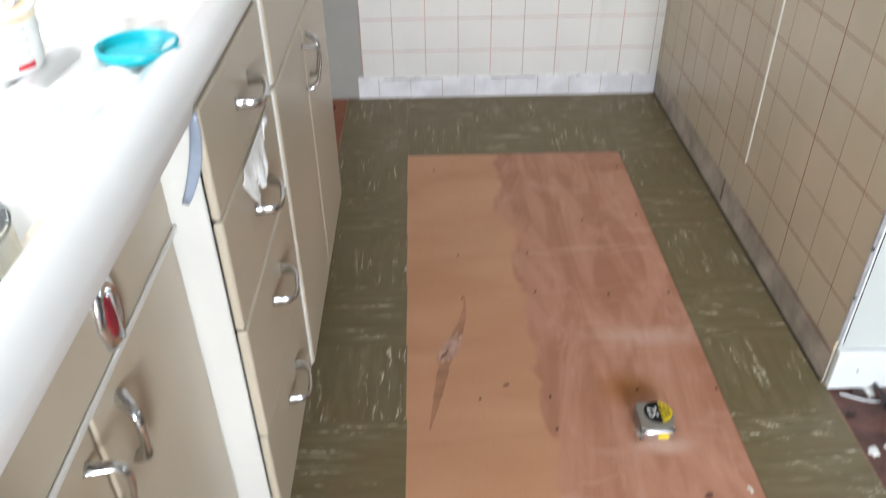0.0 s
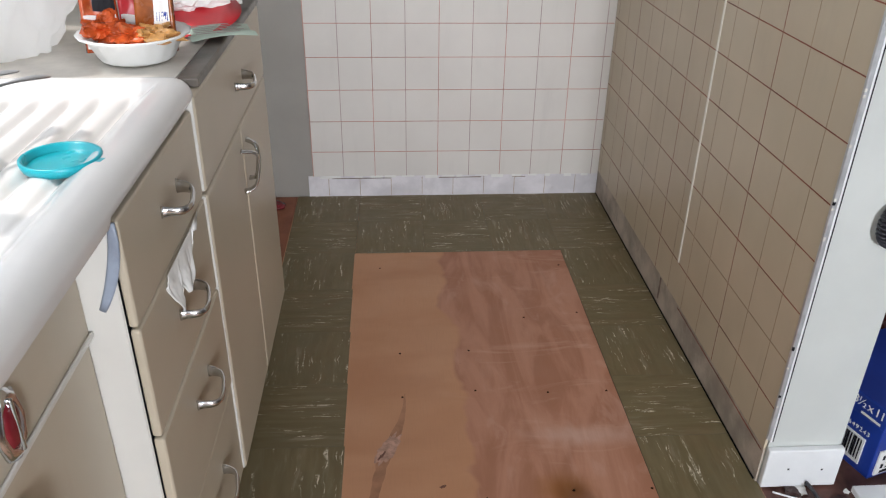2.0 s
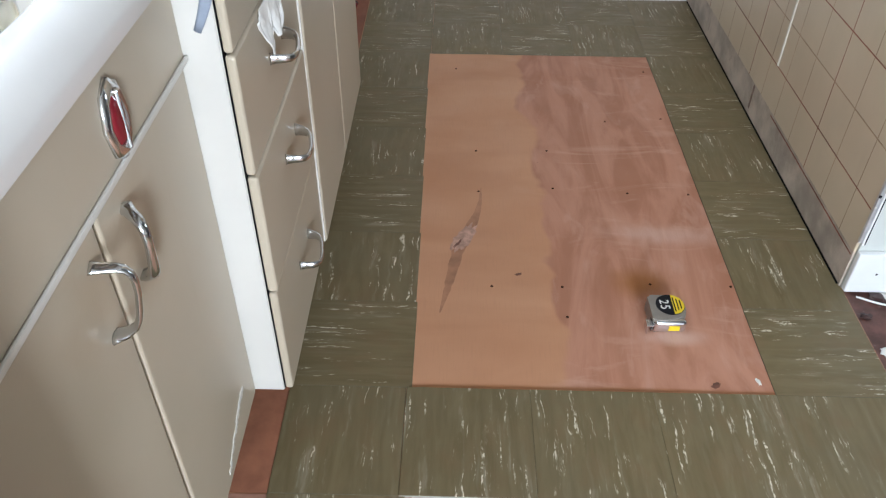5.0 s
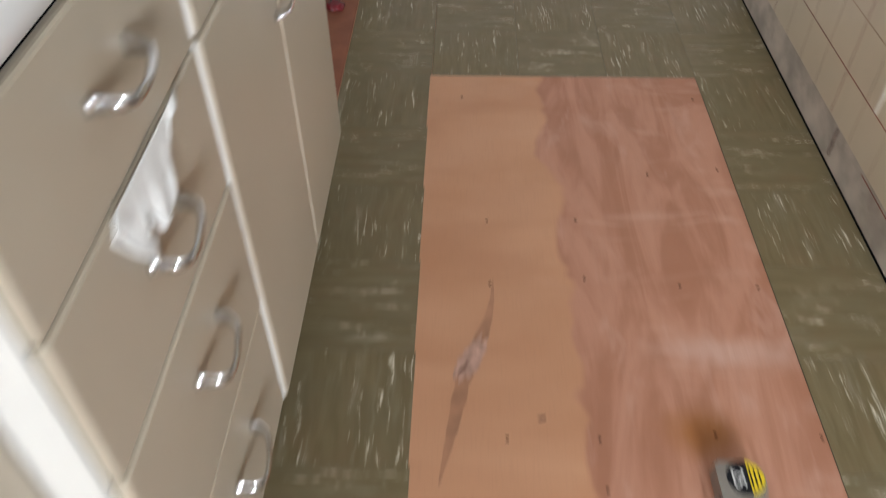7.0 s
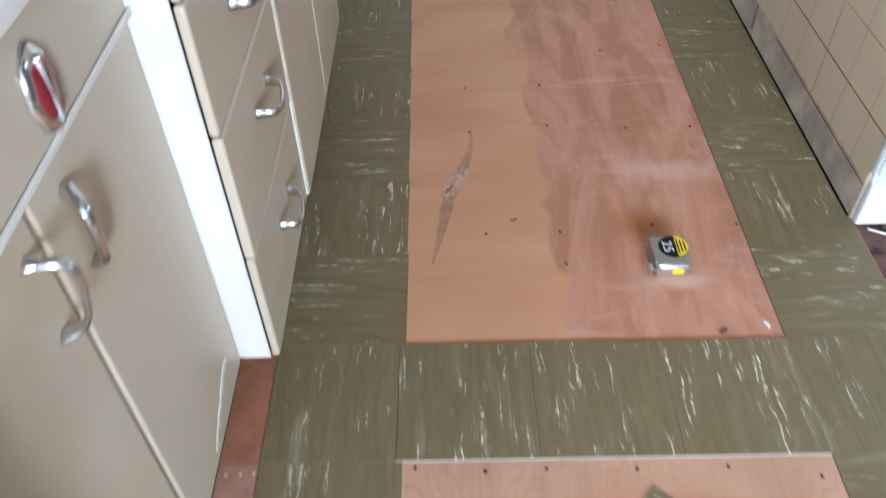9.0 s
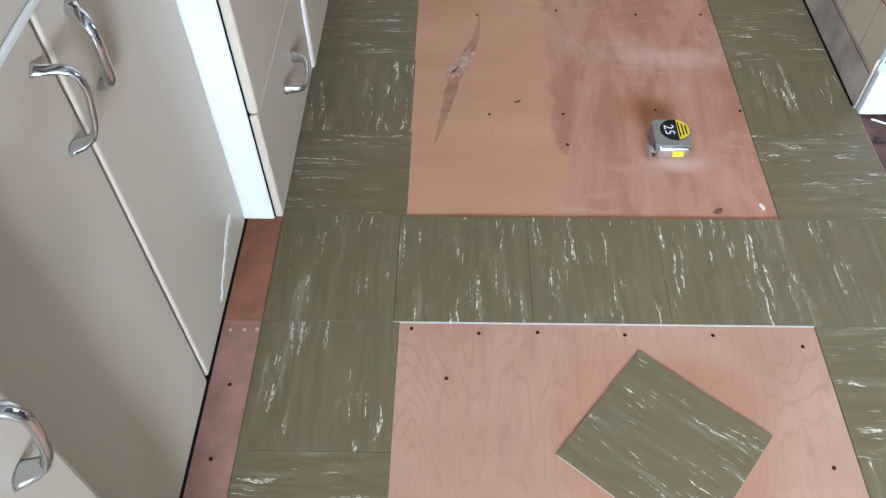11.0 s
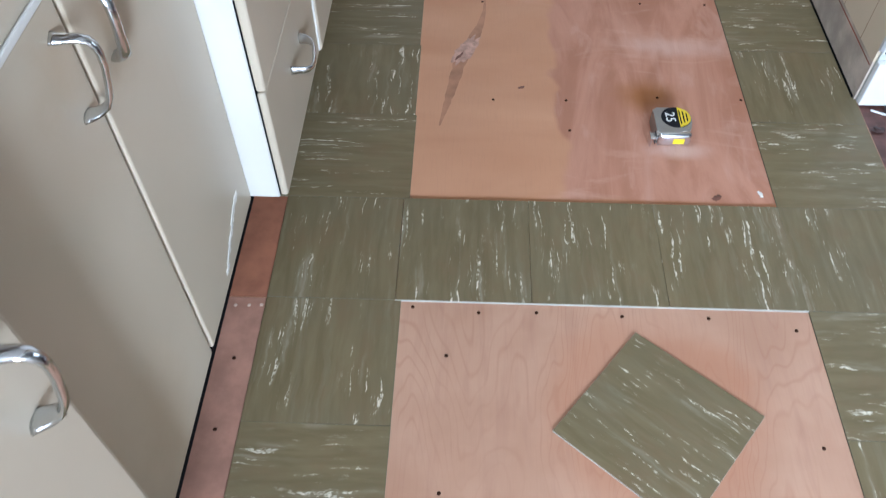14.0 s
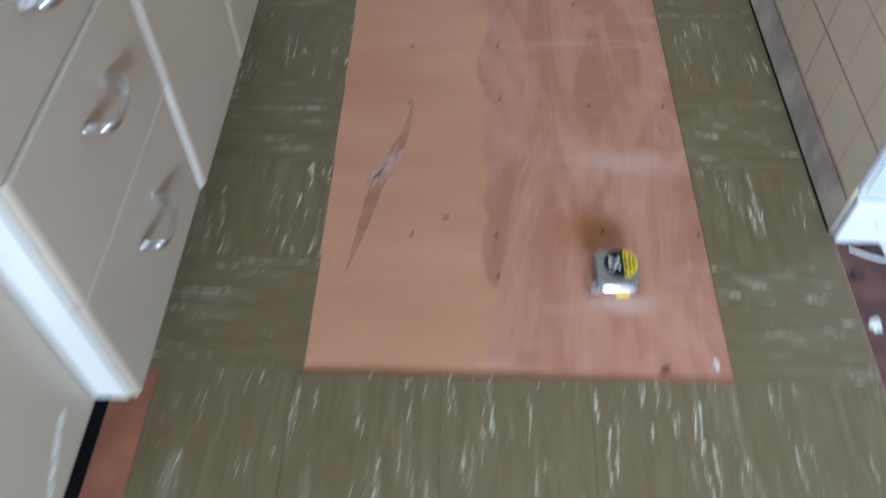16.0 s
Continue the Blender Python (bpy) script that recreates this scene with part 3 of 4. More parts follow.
def door_cabinet():
    cab = tagged(empty("door_cabinet"), "cream enamelled steel cabinet with a drawer over two doors", "cabinet")
    part("body", box(XL + 0.01, DX - 0.026, 0.506, 1.176, ZK, ZT + 0.009, 0.002, 1), M["enamel"], cab)
    part("toe_kick", box(XL + 0.01, SX - 0.041, 0.506, 1.17, -0.003, ZK), M["recess_shade"], cab)
    d = front("drawer", DX, 0.502, 1.174, 0.727, 0.888, cab)
    part("edge_bead", box(DX - 0.016, DX - 0.003, 0.4995, 0.503, 0.729, 0.886, 0.0015), M["enamel_lit"], d, "rounded front edge whitened for window light")
    handle(d, DX, 0.860, 0.806, False)
    for y0, y1, hy in ((0.502, 0.826, 0.797), (0.829, 1.174, 0.868)):
        d = front("door", DX, y0, y1, ZK + 0.001, 0.722, cab)
        if y0 < 0.6:
            part("edge_bead", box(DX - 0.016, DX - 0.003, 0.4995, 0.503, ZK + 0.004, 0.720, 0.0015), M["enamel_lit"], d, "rounded front edge whitened for window light")
        handle(d, DX, hy, 0.637, True, 12 if hy < 0.83 else -40)
    return cab


def sink_cabinet():
    cab = tagged(empty("sink_cabinet"), "recessed cream steel sink cabinet with two doors", "cabinet")
    part("body", box(XL + 0.01, SX - 0.022, -0.470, 0.117, ZK, 0.70), M["enamel"], cab)
    part("toe_kick", box(XL + 0.01, SX - 0.041, -0.470, 0.119, -0.003, ZK + 0.004), M["recess_shade"], cab)
    fascia = part("fascia", box(SX - 0.024, SX + 0.003, -0.470, 0.117, 0.715, ZT, 0.006, 3), M["enamel"], cab)
    # pale bead paints the highlight along the fascia's rounded lower edge
    part("bead", box(SX + 0.0035, SX + 0.0075, -0.470, 0.116, 0.7145, 0.7225, 0.0018, 2), M["enamel_lit"], fascia, "rounded lower edge whitened as a highlight line")
    badge = part("badge", lathe([(0.001, 0.0), (0.017, 0.0), (0.017, 0.003), (0.012, 0.0065), (0.001, 0.0075)], 28, sx=1.55), M["badge_red"], fascia, "round dark red badge in a chrome ring", True)
    badge.matrix_basis = pose(SX + 0.006, -0.094, 0.761, 0, 90, 0)
    ring = part("badge_ring", lathe([(0.016, 0.0), (0.027, 0.0), (0.027, 0.003), (0.021, 0.0070), (0.016, 0.005)], 8, sx=1.62), M["bright_chrome"], fascia, "chrome ring", True)
    ring.matrix_basis = pose(SX + 0.0032, -0.094, 0.761, 0, 90, 0)
    part("badge_wing", box(SX + 0.003, SX + 0.0145, -0.0965, -0.0915, 0.730, 0.792, 0.002), M["chrome"], fascia, "chrome bar")
    # blue-grey strip painted as the reflection where the fascia meets the drawer cabinet
    pts = [(-0.185 - 0.030 * u * u, 0.1135, 0.868 - 0.116 * u) for u in [k / 10 for k in range(11)]]
    part("grey_strip", sweep(pts, lambda i, n: (0.0075 * (0.55 + math.sin(math.pi * (i + 0.5) / n) * 0.45), 0.0020)), M["grey_strip"], fascia, "blue-grey curved strip for a reflection in the gap", True)
    for y0, y1, hy in ((-0.468, -0.180, -0.211), (-0.175, 0.114, -0.120)):
        d = front("door", SX, y0, y1, ZK + 0.001, 0.711, cab, 0.020, 0.005)
        handle(d, SX, hy, 0.637, True, 12 if hy < -0.18 else -42)
    # chipped paint along the lower edge of the far door
    for k in range(22):
        y = 0.057 - 0.114 * k / 21
        z = 0.192 - 0.048 * (k / 21) ** 1.3 + random.uniform(-0.002, 0.002)
        part("paint_chip", box(SX - 0.0004, SX + 0.0008, y - 0.0035, y + 0.0035, z - random.uniform(0.002, 0.007), z + random.uniform(0.002, 0.007)), M["chip"], cab)
    return cab


def near_cabinet():
    cab = tagged(empty("near_cabinet"), "cream enamelled steel cabinet with one closed door", "cabinet")
    part("body", box(XL + 0.01, FX - 0.0235, -1.10, -0.476, ZK, ZT, 0.002, 1), M["enamel"], cab)
    part("toe_kick", box(XL + 0.01, FX - 0.075, -1.10, -0.476, -0.003, ZK), M["recess_shade"], cab)
    d = front("door", FX, -1.098, -0.476, ZK + 0.003, 0.868, cab)
    handle(d, FX, -0.514, 0.634, True, 12)
    return cab


drawer_cabinet()
door_cabinet()
sink_cabinet()
near_cabinet()


# ---------- the sink top ----------
def sink_top():
    x0, x1, y0, y1 = XL + 0.005, -0.176, -1.08, 0.538
    zt = 0.915
    bx0, bx1, by0, by1 = -0.66, -0.229, -0.62, -0.112

    def height(x, y):
        d = min(x1 - x, y1 - y, y - y0)
        z = zt
        if d < 0.028:
            z -= 0.028 - math.sqrt(max(0.0, 0.028 ** 2 - (0.028 - d) ** 2))
        # shallow tray behind the raised rim
        e = min(x1 - 0.040 - x, y1 - 0.050 - y, x - x0 - 0.05)
        s = max(0.0, min(1.0, e / 0.022))
        z -= 0.010 * s * s * (3 - 2 * s)
        if y > -0.03 and e > 0:
            fade = max(0.0, min(1.0, (y1 - 0.085 - y) / 0.03)) * max(0.0, min(1.0, (y + 0.03) / 0.20)) ** 1.3 * max(0.0, min(1.0, e / 0.03))
            c = 0.5 + 0.5 * math.cos((x + 0.2475) / 0.0415 * math.tau)
            z -= 0.0085 * fade * c * c * c * c
            z += 0.002 * fade * (1 - c)
        b = min(x - bx0, bx1 - x, y - by0, by1 - y)
        if b > -0.008:
            q = max(0.0, min(1.0, (b + 0.008) / 0.028))
            z -= 0.155 * q * q * (3 - 2 * q)
        return z

    xs = [x0 + (x1 - x0) * i / 220 for i in range(221)]
    xs = sorted(set(xs[:-12] + [x1 - 0.03 * (1 - math.sin(math.pi / 2 * k / 8)) for k in range(9)]))
    ys = [y0 + (y1 - y0) * j / 150 for j in range(151)]
    ys = sorted(set(ys[:-4] + [y1 - 0.03 * (1 - math.sin(math.pi / 2 * k / 8)) for k in range(9)]))
    bm = bmesh.new()
    grid = []
    r = 0.035
    for x in xs:
        row = []
        for y in ys:
            px, py = x, y
            # round the far outer corner in plan
            cx, cy = x1 - r, y1 - r
            if x > cx and y > cy:
                v = Vector((x - cx, y - cy))
                m = max(v.x, v.y)
                if v.length > 1e-6:
                    v = v.normalized() * m
                px, py = cx + v.x, cy + v.y
                dd = m - (r - 0.028)
                zz = zt - (0.028 - math.sqrt(max(0.0, 0.028 ** 2 - max(0.0, dd) ** 2)))
            else:
                zz = height(x, y)
            row.append(bm.verts.new((px, py, zz)))
        grid.append(row)
    for i in range(len(xs) - 1):
        for j in range(len(ys) - 1):
            bm.faces.new((grid[i][j], grid[i + 1][j], grid[i + 1][j + 1], grid[i][j + 1]))
    # skirt down all sides
    rim = grid[-1][:] + [grid[i][-1] for i in range(len(xs) - 2, -1, -1)] + grid[0][-2::-1] + [grid[i][0] for i in range(1, len(xs) - 1)]
    low = [bm.verts.new((v.co.x - (0.004 if v.co.x > -0.2 else 0.0), v.co.y, 0.870 if v.co.y < 0.1 or v.co.x < -0.19 else 0.8785)) for v in rim]
    n = len(rim)
    for i in range(n):
        bm.faces.new((rim[i], low[i], low[(i + 1) % n], rim[(i + 1) % n]))
    bmesh.ops.recalc_face_normals(bm, faces=bm.faces[:])
    ob = tagged(empty("kitchen_sink"), "white porcelain sink with a ribbed drainboard and rolled rim", "sink")
    part("basin_and_drainboard", bm, M["sink"], ob, smooth=True)
    d = part("drain", lathe([(0.001, 0.0), (0.030, 0.0), (0.040, 0.003), (0.041, 0.001), (0.036, -0.004), (0.001, -0.005)], 32), M["chrome"], ob, "chrome drain ring", True)
    d.location = (-0.45, -0.33, 0.757)
    return ob


sink_top()


def crumple(name, centre, size, material, label, category, amp=0.45, seed=3, smooth=False, res=5):
    bm = bmesh.new()
    bmesh.ops.create_icosphere(bm, subdivisions=res, radius=1)
    for v in bm.verts:
        q = v.co * 1.7 + Vector((seed * 3.1, seed, 0))
        f = 1 + amp * noise.noise(q) + amp * 0.5 * abs(noise.noise(q * 2.7)) + amp * 0.22 * noise.noise(q * 7)
        v.co = Vector((v.co.x * size[0] * f, v.co.y * size[1] * f, v.co.z * size[2] * f))
    low = min(v.co.z for v in bm.verts)
    for v in bm.verts:
        v.co.z = max(v.co.z, low * 0.75) - low * 0.75
    ob = part(name, bm, material, None, smooth=smooth)
    ob.location = centre
    return tagged(ob, label, category)


# ---------- far worktop ----------
def worktop():
    ob = tagged(empty("worktop"), "worn grey laminate worktop with a dark metal edge", "worktop")
    part("top", box(XL + 0.005, DX - 0.034, 0.5415, 1.180, ZT + 0.010, 0.905, 0.002), M["laminate"], ob)
    part("metal_edge", box(DX - 0.0335, DX + 0.001, 0.5415, 1.180, ZT + 0.0115, 0.9052, 0.003), M["dark_edge"], ob, "dark metal edge strip")


worktop()


# ---------- floor pieces ----------
def tile_mesh(edge):
    me = bpy.data.meshes.new("floor_tile")
    bm = box(-T / 2 + 0.0002, T / 2 - 0.0002, -T / 2 + 0.0002, T / 2 - 0.0002, -0.003, 0.0, 0.0003, 1)
    bm.normal_update()
    for f in bm.faces:
        f.material_index = 0 if f.normal.z > 0.9 else 1
    bm.to_mesh(me)
    bm.free()
    me.materials.append(M["vinyl"])
    me.materials.append(edge)
    return me


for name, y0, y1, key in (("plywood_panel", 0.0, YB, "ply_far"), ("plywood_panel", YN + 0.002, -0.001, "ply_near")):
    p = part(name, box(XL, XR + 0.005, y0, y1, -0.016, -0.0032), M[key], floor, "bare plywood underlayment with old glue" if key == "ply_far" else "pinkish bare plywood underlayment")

TILE, TILE_STRIP, TILE_LOOSE = tile_mesh(M["dark_seam"]), tile_mesh(M["vinyl"]), tile_mesh(M["tile_edge"])
random.seed(11)
for c in range(-1, 4):
    for r in range(-9, 9):
        y0, y1 = r * T, (r + 1) * T
        if c in (0, 1, 2) and (1 <= r <= 6 or -4 <= r <= -1):
            continue
        if y0 > YB - 0.02:
            continue
        x0, x1 = c * T, (c + 1) * T
        if c == -1:
            x0, x1 = (-0.217 if r < 1 else -0.290 if r < 5 else -0.233), (0.010 if r < 0 else 0.010 - 0.0028 * (r - 1) if 1 <= r <= 6 else -0.0005)
        if y1 > YB:
            y1 = YB - 0.002
        turn = {(-1, 0): 1, (-1, -1): 1, (-1, -2): 0, (-1, 1): 0, (-1, 2): 1, (-1, 3): 0, (-1, 4): 1, (-1, 5): 0, (-1, 6): 1,
                (0, 0): 1, (1, 0): 1, (2, 0): 1, (3, 0): 1, (3, -1): 0, (3, 1): 0, (3, 2): 1, (3, 3): 0, (3, 4): 1}.get((c, r), (c + r) % 2)
        ob = new("floor_tile", TILE_STRIP if r == 0 and c in (0, 1, 2) else TILE)
        ob.parent = floor
        lift = 0.0014 if (c in (0, 1, 2) and r == 0) else random.uniform(-0.0003, 0.0002)
        sx, sy = (x1 - x0) / T, (y1 - y0) / T
        ob.matrix_basis = Matrix.Translation(((x0 + x1) / 2, (y0 + y1) / 2, lift)) @ Matrix.Diagonal((sx, sy, 1, 1)) @ pose(0, 0, 0, 0, 0, 90 * turn + random.choice((0, 180)) + random.uniform(-0.15, 0.15))

part("pale_tile_edge", box(0.0, 3 * T, -0.0008, -0.0001, -0.003, 0.0012), M["tile_edge"], floor, "pale raw edge of the lifted tiles")
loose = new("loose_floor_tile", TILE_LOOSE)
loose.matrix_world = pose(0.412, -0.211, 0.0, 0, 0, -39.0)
tagged(loose, "olive vinyl tile lying loose and askew on bare plywood", "tile")


# nail heads in the plywood
def nail(x, y, material, r=0.0032):
    ob = part("nail", lathe([(0.0008, 0.0), (r, 0.0), (r * 0.9, 0.0007), (0.0008, 0.0009)], 10), material, floor)
    ob.location = (x, y, -0.0030 if x > -0.2 else -0.0022)


for x, y in ((0.03, -0.011), (0.14, -0.019), (0.236, -0.016), (0.377, -0.019), (0.519, -0.018), (0.658, -0.037), (0.089, -0.103), (0.649, -0.241),
             (0.086, -0.328), (-0.249, -0.119), (-0.253, -0.242), (0.166, 0.513), (0.319, 0.425), (0.317, 0.515), (0.679, 0.527), (0.507, 0.529),
             (0.138, 1.039), (0.142, 0.857), (0.327, 0.875), (0.325, 1.045), (0.51, 0.86), (0.66, 1.50), (0.66, 1.22), (0.08, 1.50), (0.50, 1.20), (0.66, 0.86)):
    nail(x, y, M["nail"])
for x, y in ((-0.267, -0.018), (-0.244, -0.017), (-0.2235, -0.016), (0.10, -0.345)):
    nail(x, y, M["nail_bright"])


def blob(name, cx, cy, rx, ry, turn, z, material, jag=0.25, point=1.0, n=40, label=""):
    """A flat uneven inlay in the plywood."""
    bm = bmesh.new()
    vs = []
    for i in range(n):
        a = math.tau * i / n
        q = 1 + jag * noise.noise((math.cos(a) * 3 + cx * 40, math.sin(a) * 3, cy * 9))
        x, y = math.cos(a) * rx * q * abs(math.cos(a)) ** (point - 1), math.sin(a) * ry * q
        vs.append(bm.verts.new((x, y, 0)))
    f = bm.faces.new(vs)
    if f.normal.z < 0:
        f.normal_flip()
    ob = part(name, bm, material, floor, label)
    ob.matrix_basis = pose(cx, cy, z, 0, 0, turn)


def spindle():
    """The long dark knot of the far panel: thin tails and a pale heart."""
    bm = bmesh.new()
    pts = [(0.148, 0.870, 0.0012), (0.146, 0.82, 0.004), (0.138, 0.77, 0.0085), (0.122, 0.715, 0.014), (0.101, 0.665, 0.017), (0.090, 0.61, 0.014), (0.080, 0.55, 0.011), (0.070, 0.495, 0.0075), (0.060, 0.445, 0.003), (0.056, 0.425, 0.001)]
    left, right = [], []
    for k in range(len(pts) - 1):
        for s in range(4):
            u = s / 4
            a, b = pts[k], pts[k + 1]
            x, y, w = (a[i] + (b[i] - a[i]) * u for i in range(3))
            w *= 1 + 0.3 * noise.noise((y * 60, 0, 0))
            left.append(bm.verts.new((x - w, y, -0.0029)))
            right.append(bm.verts.new((x + w, y + w * 0.3, -0.0029)))
    for i in range(len(left) - 1):
        bm.faces.new((left[i], left[i + 1], right[i + 1], right[i]))
    bmesh.ops.recalc_face_normals(bm, faces=bm.faces[:])
    part("knot", bm, M["knot"], floor, "long dark knot in the plywood")


spindle()
blob("knot_heart", 0.104, 0.672, 0.056, 0.020, 66, -0.0026, M["knot_pale"], 0.5, label="pale splintered knot heart")
blob("knot_crack", 0.092, 0.652, 0.016, 0.0035, 60, -0.0024, M["rust"], 0.8)
blob("rust_mark", 0.581, 0.252, 0.009, 0.006, 30, -0.0028, M["rust"], 0.5)
blob("rust_mark", 0.225, 0.553, 0.008, 0.004, 20, -0.0028, M["rust"], 0.5)
blob("paint_fleck", 0.664, 0.262, 0.004, 0.008, 20, -0.0026, M["chip"], 0.8)


# ---------- tape measure ----------
def tape_measure():
    th = 0.034
    ob = tagged(empty("tape_measure"), "chrome and grey tape measure with yellow and black label lying flat", "tape measure")
    bm = bmesh.new()
    prof = []
    for x, y, r in ((-0.036, -0.036, 0.006), (0.036, -0.036, 0.030), (0.036, 0.036, 0.022), (-0.036, 0.036, 0.006)):
        sx, sy = (1 if x > 0 else -1), (1 if y > 0 else -1)
        a0 = {(-1, -1): 180, (1, -1): 270, (1, 1): 0, (-1, 1): 90}[(sx, sy)]
        for k in range(9):
            a = radians(a0 + 90 * k / 8)
            prof.append((x - sx * r + r * math.cos(a), y - sy * r + r * math.sin(a)))
    lo = [bm.verts.new((x, y, 0.0)) for x, y in prof]
    hi = [bm.verts.new((x, y, th)) for x, y in prof]
    n = len(prof)
    for i in range(n):
        bm.faces.new((lo[i], lo[(i + 1) % n], hi[(i + 1) % n], hi[i]))
    bm.faces.new(lo[::-1])
    bm.faces.new(hi)
    edges = [e for e in bm.edges if abs(e.verts[0].co.z - e.verts[1].co.z) < 1e-6]
    bmesh.ops.bevel(bm, geom=edges, offset=0.004, segments=3, affect="EDGES")
    case = part("case", bm, M["tape_grey"], ob)
    part("chrome_nose", box(-0.0340, 0.0330, -0.0425, -0.0235, 0.001, th - 0.0015, 0.0092, 5), M["bright_chrome"], case, "bright chrome front", True)
    part("yellow_label", box(-0.004, 0.018, -0.0432, -0.0422, 0.010, 0.023, 0.0003, 1), M["yellow"], case)
    for y0, y1, m, nm in ((-1, 1, "ink", "black_label"),):
        d = part(nm, lathe([(0.001, 0), (0.029, 0), (0.029, 0.0008), (0.001, 0.0010)], 40), M[m], case)
        d.matrix_basis = pose(0.006, 0.007, th, 0, 0, 0)
    bm = bmesh.new()
    arc = [bm.verts.new((0.0062 + 0.0282 * math.cos(radians(a)), 0.007 + 0.0282 * math.sin(radians(a)), th + 0.0014)) for a in range(-82, 83, 6)]
    f = bm.faces.new(arc)
    part("yellow_half", bm, M["yellow"], case)
    for k in range(3):
        part("label_bar", box(0.0125 + k * 0.0065, 0.0150 + k * 0.0065, -0.013 + k * 0.004, 0.027 - k * 0.004, th + 0.0015, th + 0.0020), M["ink"], case)
    for k, c in enumerate("25"):
        writing(c, 0.027, pose(-0.006, 0.0145 - 0.0150 * k, th + 0.0012, 0, 0, -90), M["paper"], case, "letter")
    part("hook", box(-0.046, -0.034, -0.042, -0.024, 0.020, 0.0225, 0.0006, 1), M["bright_chrome"], ob, "steel end hook")
    part("hook_plate", box(-0.0480, -0.0455, -0.044, -0.022, 0.002, 0.024, 0.0006, 1), M["bright_chrome"], ob)
    part("mouth", box(-0.0368, -0.0356, -0.036, -0.020, 0.003, 0.024), M["black"], case)
    ob.matrix_world = pose(0.518, 0.425, -0.0032, 0, 0, 1)


tape_measure()


# ---------- things on the sink and worktop ----------
def lid():
    bm = lathe([(0.001, 0.003), (0.044, 0.003), (0.047, 0.004), (0.048, 0.013), (0.052, 0.0145), (0.0535, 0.013), (0.0535, 0.008), (0.050, 0.0), (0.001, 0.0)], 56)
    ob = part("jar_lid", bm, M["turquoise"], None, smooth=True)
    box_tab = part("tab", box(0.048, 0.062, -0.008, 0.008, 0.008, 0.012, 0.002), M["turquoise"], ob)
    ob.matrix_world = pose(-0.257, 0.194, 0.9050, 0, 0, -12) @ Matrix.Scale(0.86, 4)
    tagged(ob, "turquoise plastic lid lying upturned on the drainboard", "lid")


def tub():
    ob = tagged(empty("plastic_tub"), "white plastic tub with orange sauce, paper label and spoons", "tub")
    part("pot", lathe([(0.001, 0.0), (0.038, 0.0), (0.041, 0.004), (0.046, 0.095), (0.050, 0.100), (0.050, 0.104), (0.046, 0.104), (0.044, 0.098), (0.040, 0.07), (0.001, 0.068)], 44), M["foam"], ob, smooth=True)
    part("label", lathe([(0.0415, 0.006), (0.0422, 0.006), (0.0462, 0.082), (0.0455, 0.082)], 44), M["paper"], ob)
    part("sauce_band", lathe([(0.0450, 0.084), (0.0464, 0.084), (0.0476, 0.098), (0.0462, 0.098)], 44), M["pale_sauce"], ob, "cream and orange sauce smeared round the top")
    part("sauce", lathe([(0.001, 0.071), (0.0395, 0.071), (0.0395, 0.074), (0.001, 0.078)], 30), M["sauce"], ob, smooth=True)
    cap = part("peeled_lid", lathe([(0.001, 0.0), (0.046, 0.0), (0.049, 0.003), (0.050, 0.008), (0.0485, 0.008), (0.046, 0.0025), (0.001, 0.0015)], 40), M["clear_lid"], ob, "upturned translucent lid smeared with sauce", True)
    cap.matrix_basis = pose(-0.012, 0.050, 0.120, 68, 0, 8)
    smear = part("sauce_smear", lathe([(0.001, 0.0), (0.034, 0.0), (0.036, 0.001), (0.030, 0.0024), (0.001, 0.003)], 30, 0.0, 1.0, 0.8), M["sauce"], cap, "orange sauce on the lid", True)
    smear.matrix_basis = pose(0, -0.003, 0.0016)
    for k in range(24):
        a = radians(-66 + (k % 4) * 14)
        row = k // 4
        z = 0.026 + row * 0.009
        r = 0.0419 + (z - 0.006) * 0.0526
        b = part("label_bar", box(-0.0046, 0.0046 - 0.0012 * (k % 3), -0.0005, 0.0005, z, z + (0.0046 if row % 2 else 0.0028)), M["print_grey"], ob)
        b.matrix_basis = pose(r * math.cos(a), r * math.sin(a), 0.0, 0, 0, math.degrees(a) + 90)
    for q in range(3):
        a = radians(-40 + q * 9)
        b = part("red_label_bar", box(-0.0036, 0.0036, -0.0007, 0.0012, 0.012, 0.021), M["red"], ob)
        b.matrix_basis = pose(0.0428 * math.cos(a), 0.0428 * math.sin(a), 0.0, 0, 0, math.degrees(a) + 90)
    ob.matrix_world = pose(-0.392, 0.157, 0.9045, 0, 0, 0) @ Matrix.Diagonal((1, 1, 0.67, 1))


def spoon(x, y, z, turn, tip):
    pts = [(0, -0.085 + 0.17 * u, 0.004 + 0.010 * math.sin(u * 3.1)) for u in [i / 16 for i in range(17)]]
    def sec(i, n):
        u = i / (n - 1)
        return 0.0016, 0.004 + 0.011 * max(0, (u - 0.68) / 0.32) ** 0.7 * (1 if u < 0.97 else 0.5)
    ob = part("spoon", sweep(pts, sec), M["dull_metal"], None, smooth=True)
    ob.matrix_world = pose(x, y, z, tip, 0, turn)
    tagged(ob, "dull steel spoon lying across the rim of a tub", "spoon", "spoons in the tub")


lid()
tub()
spoon(-0.333, 0.228, 0.972, -21, 1)
spoon(-0.361, 0.239, 0.974, -9, 1)


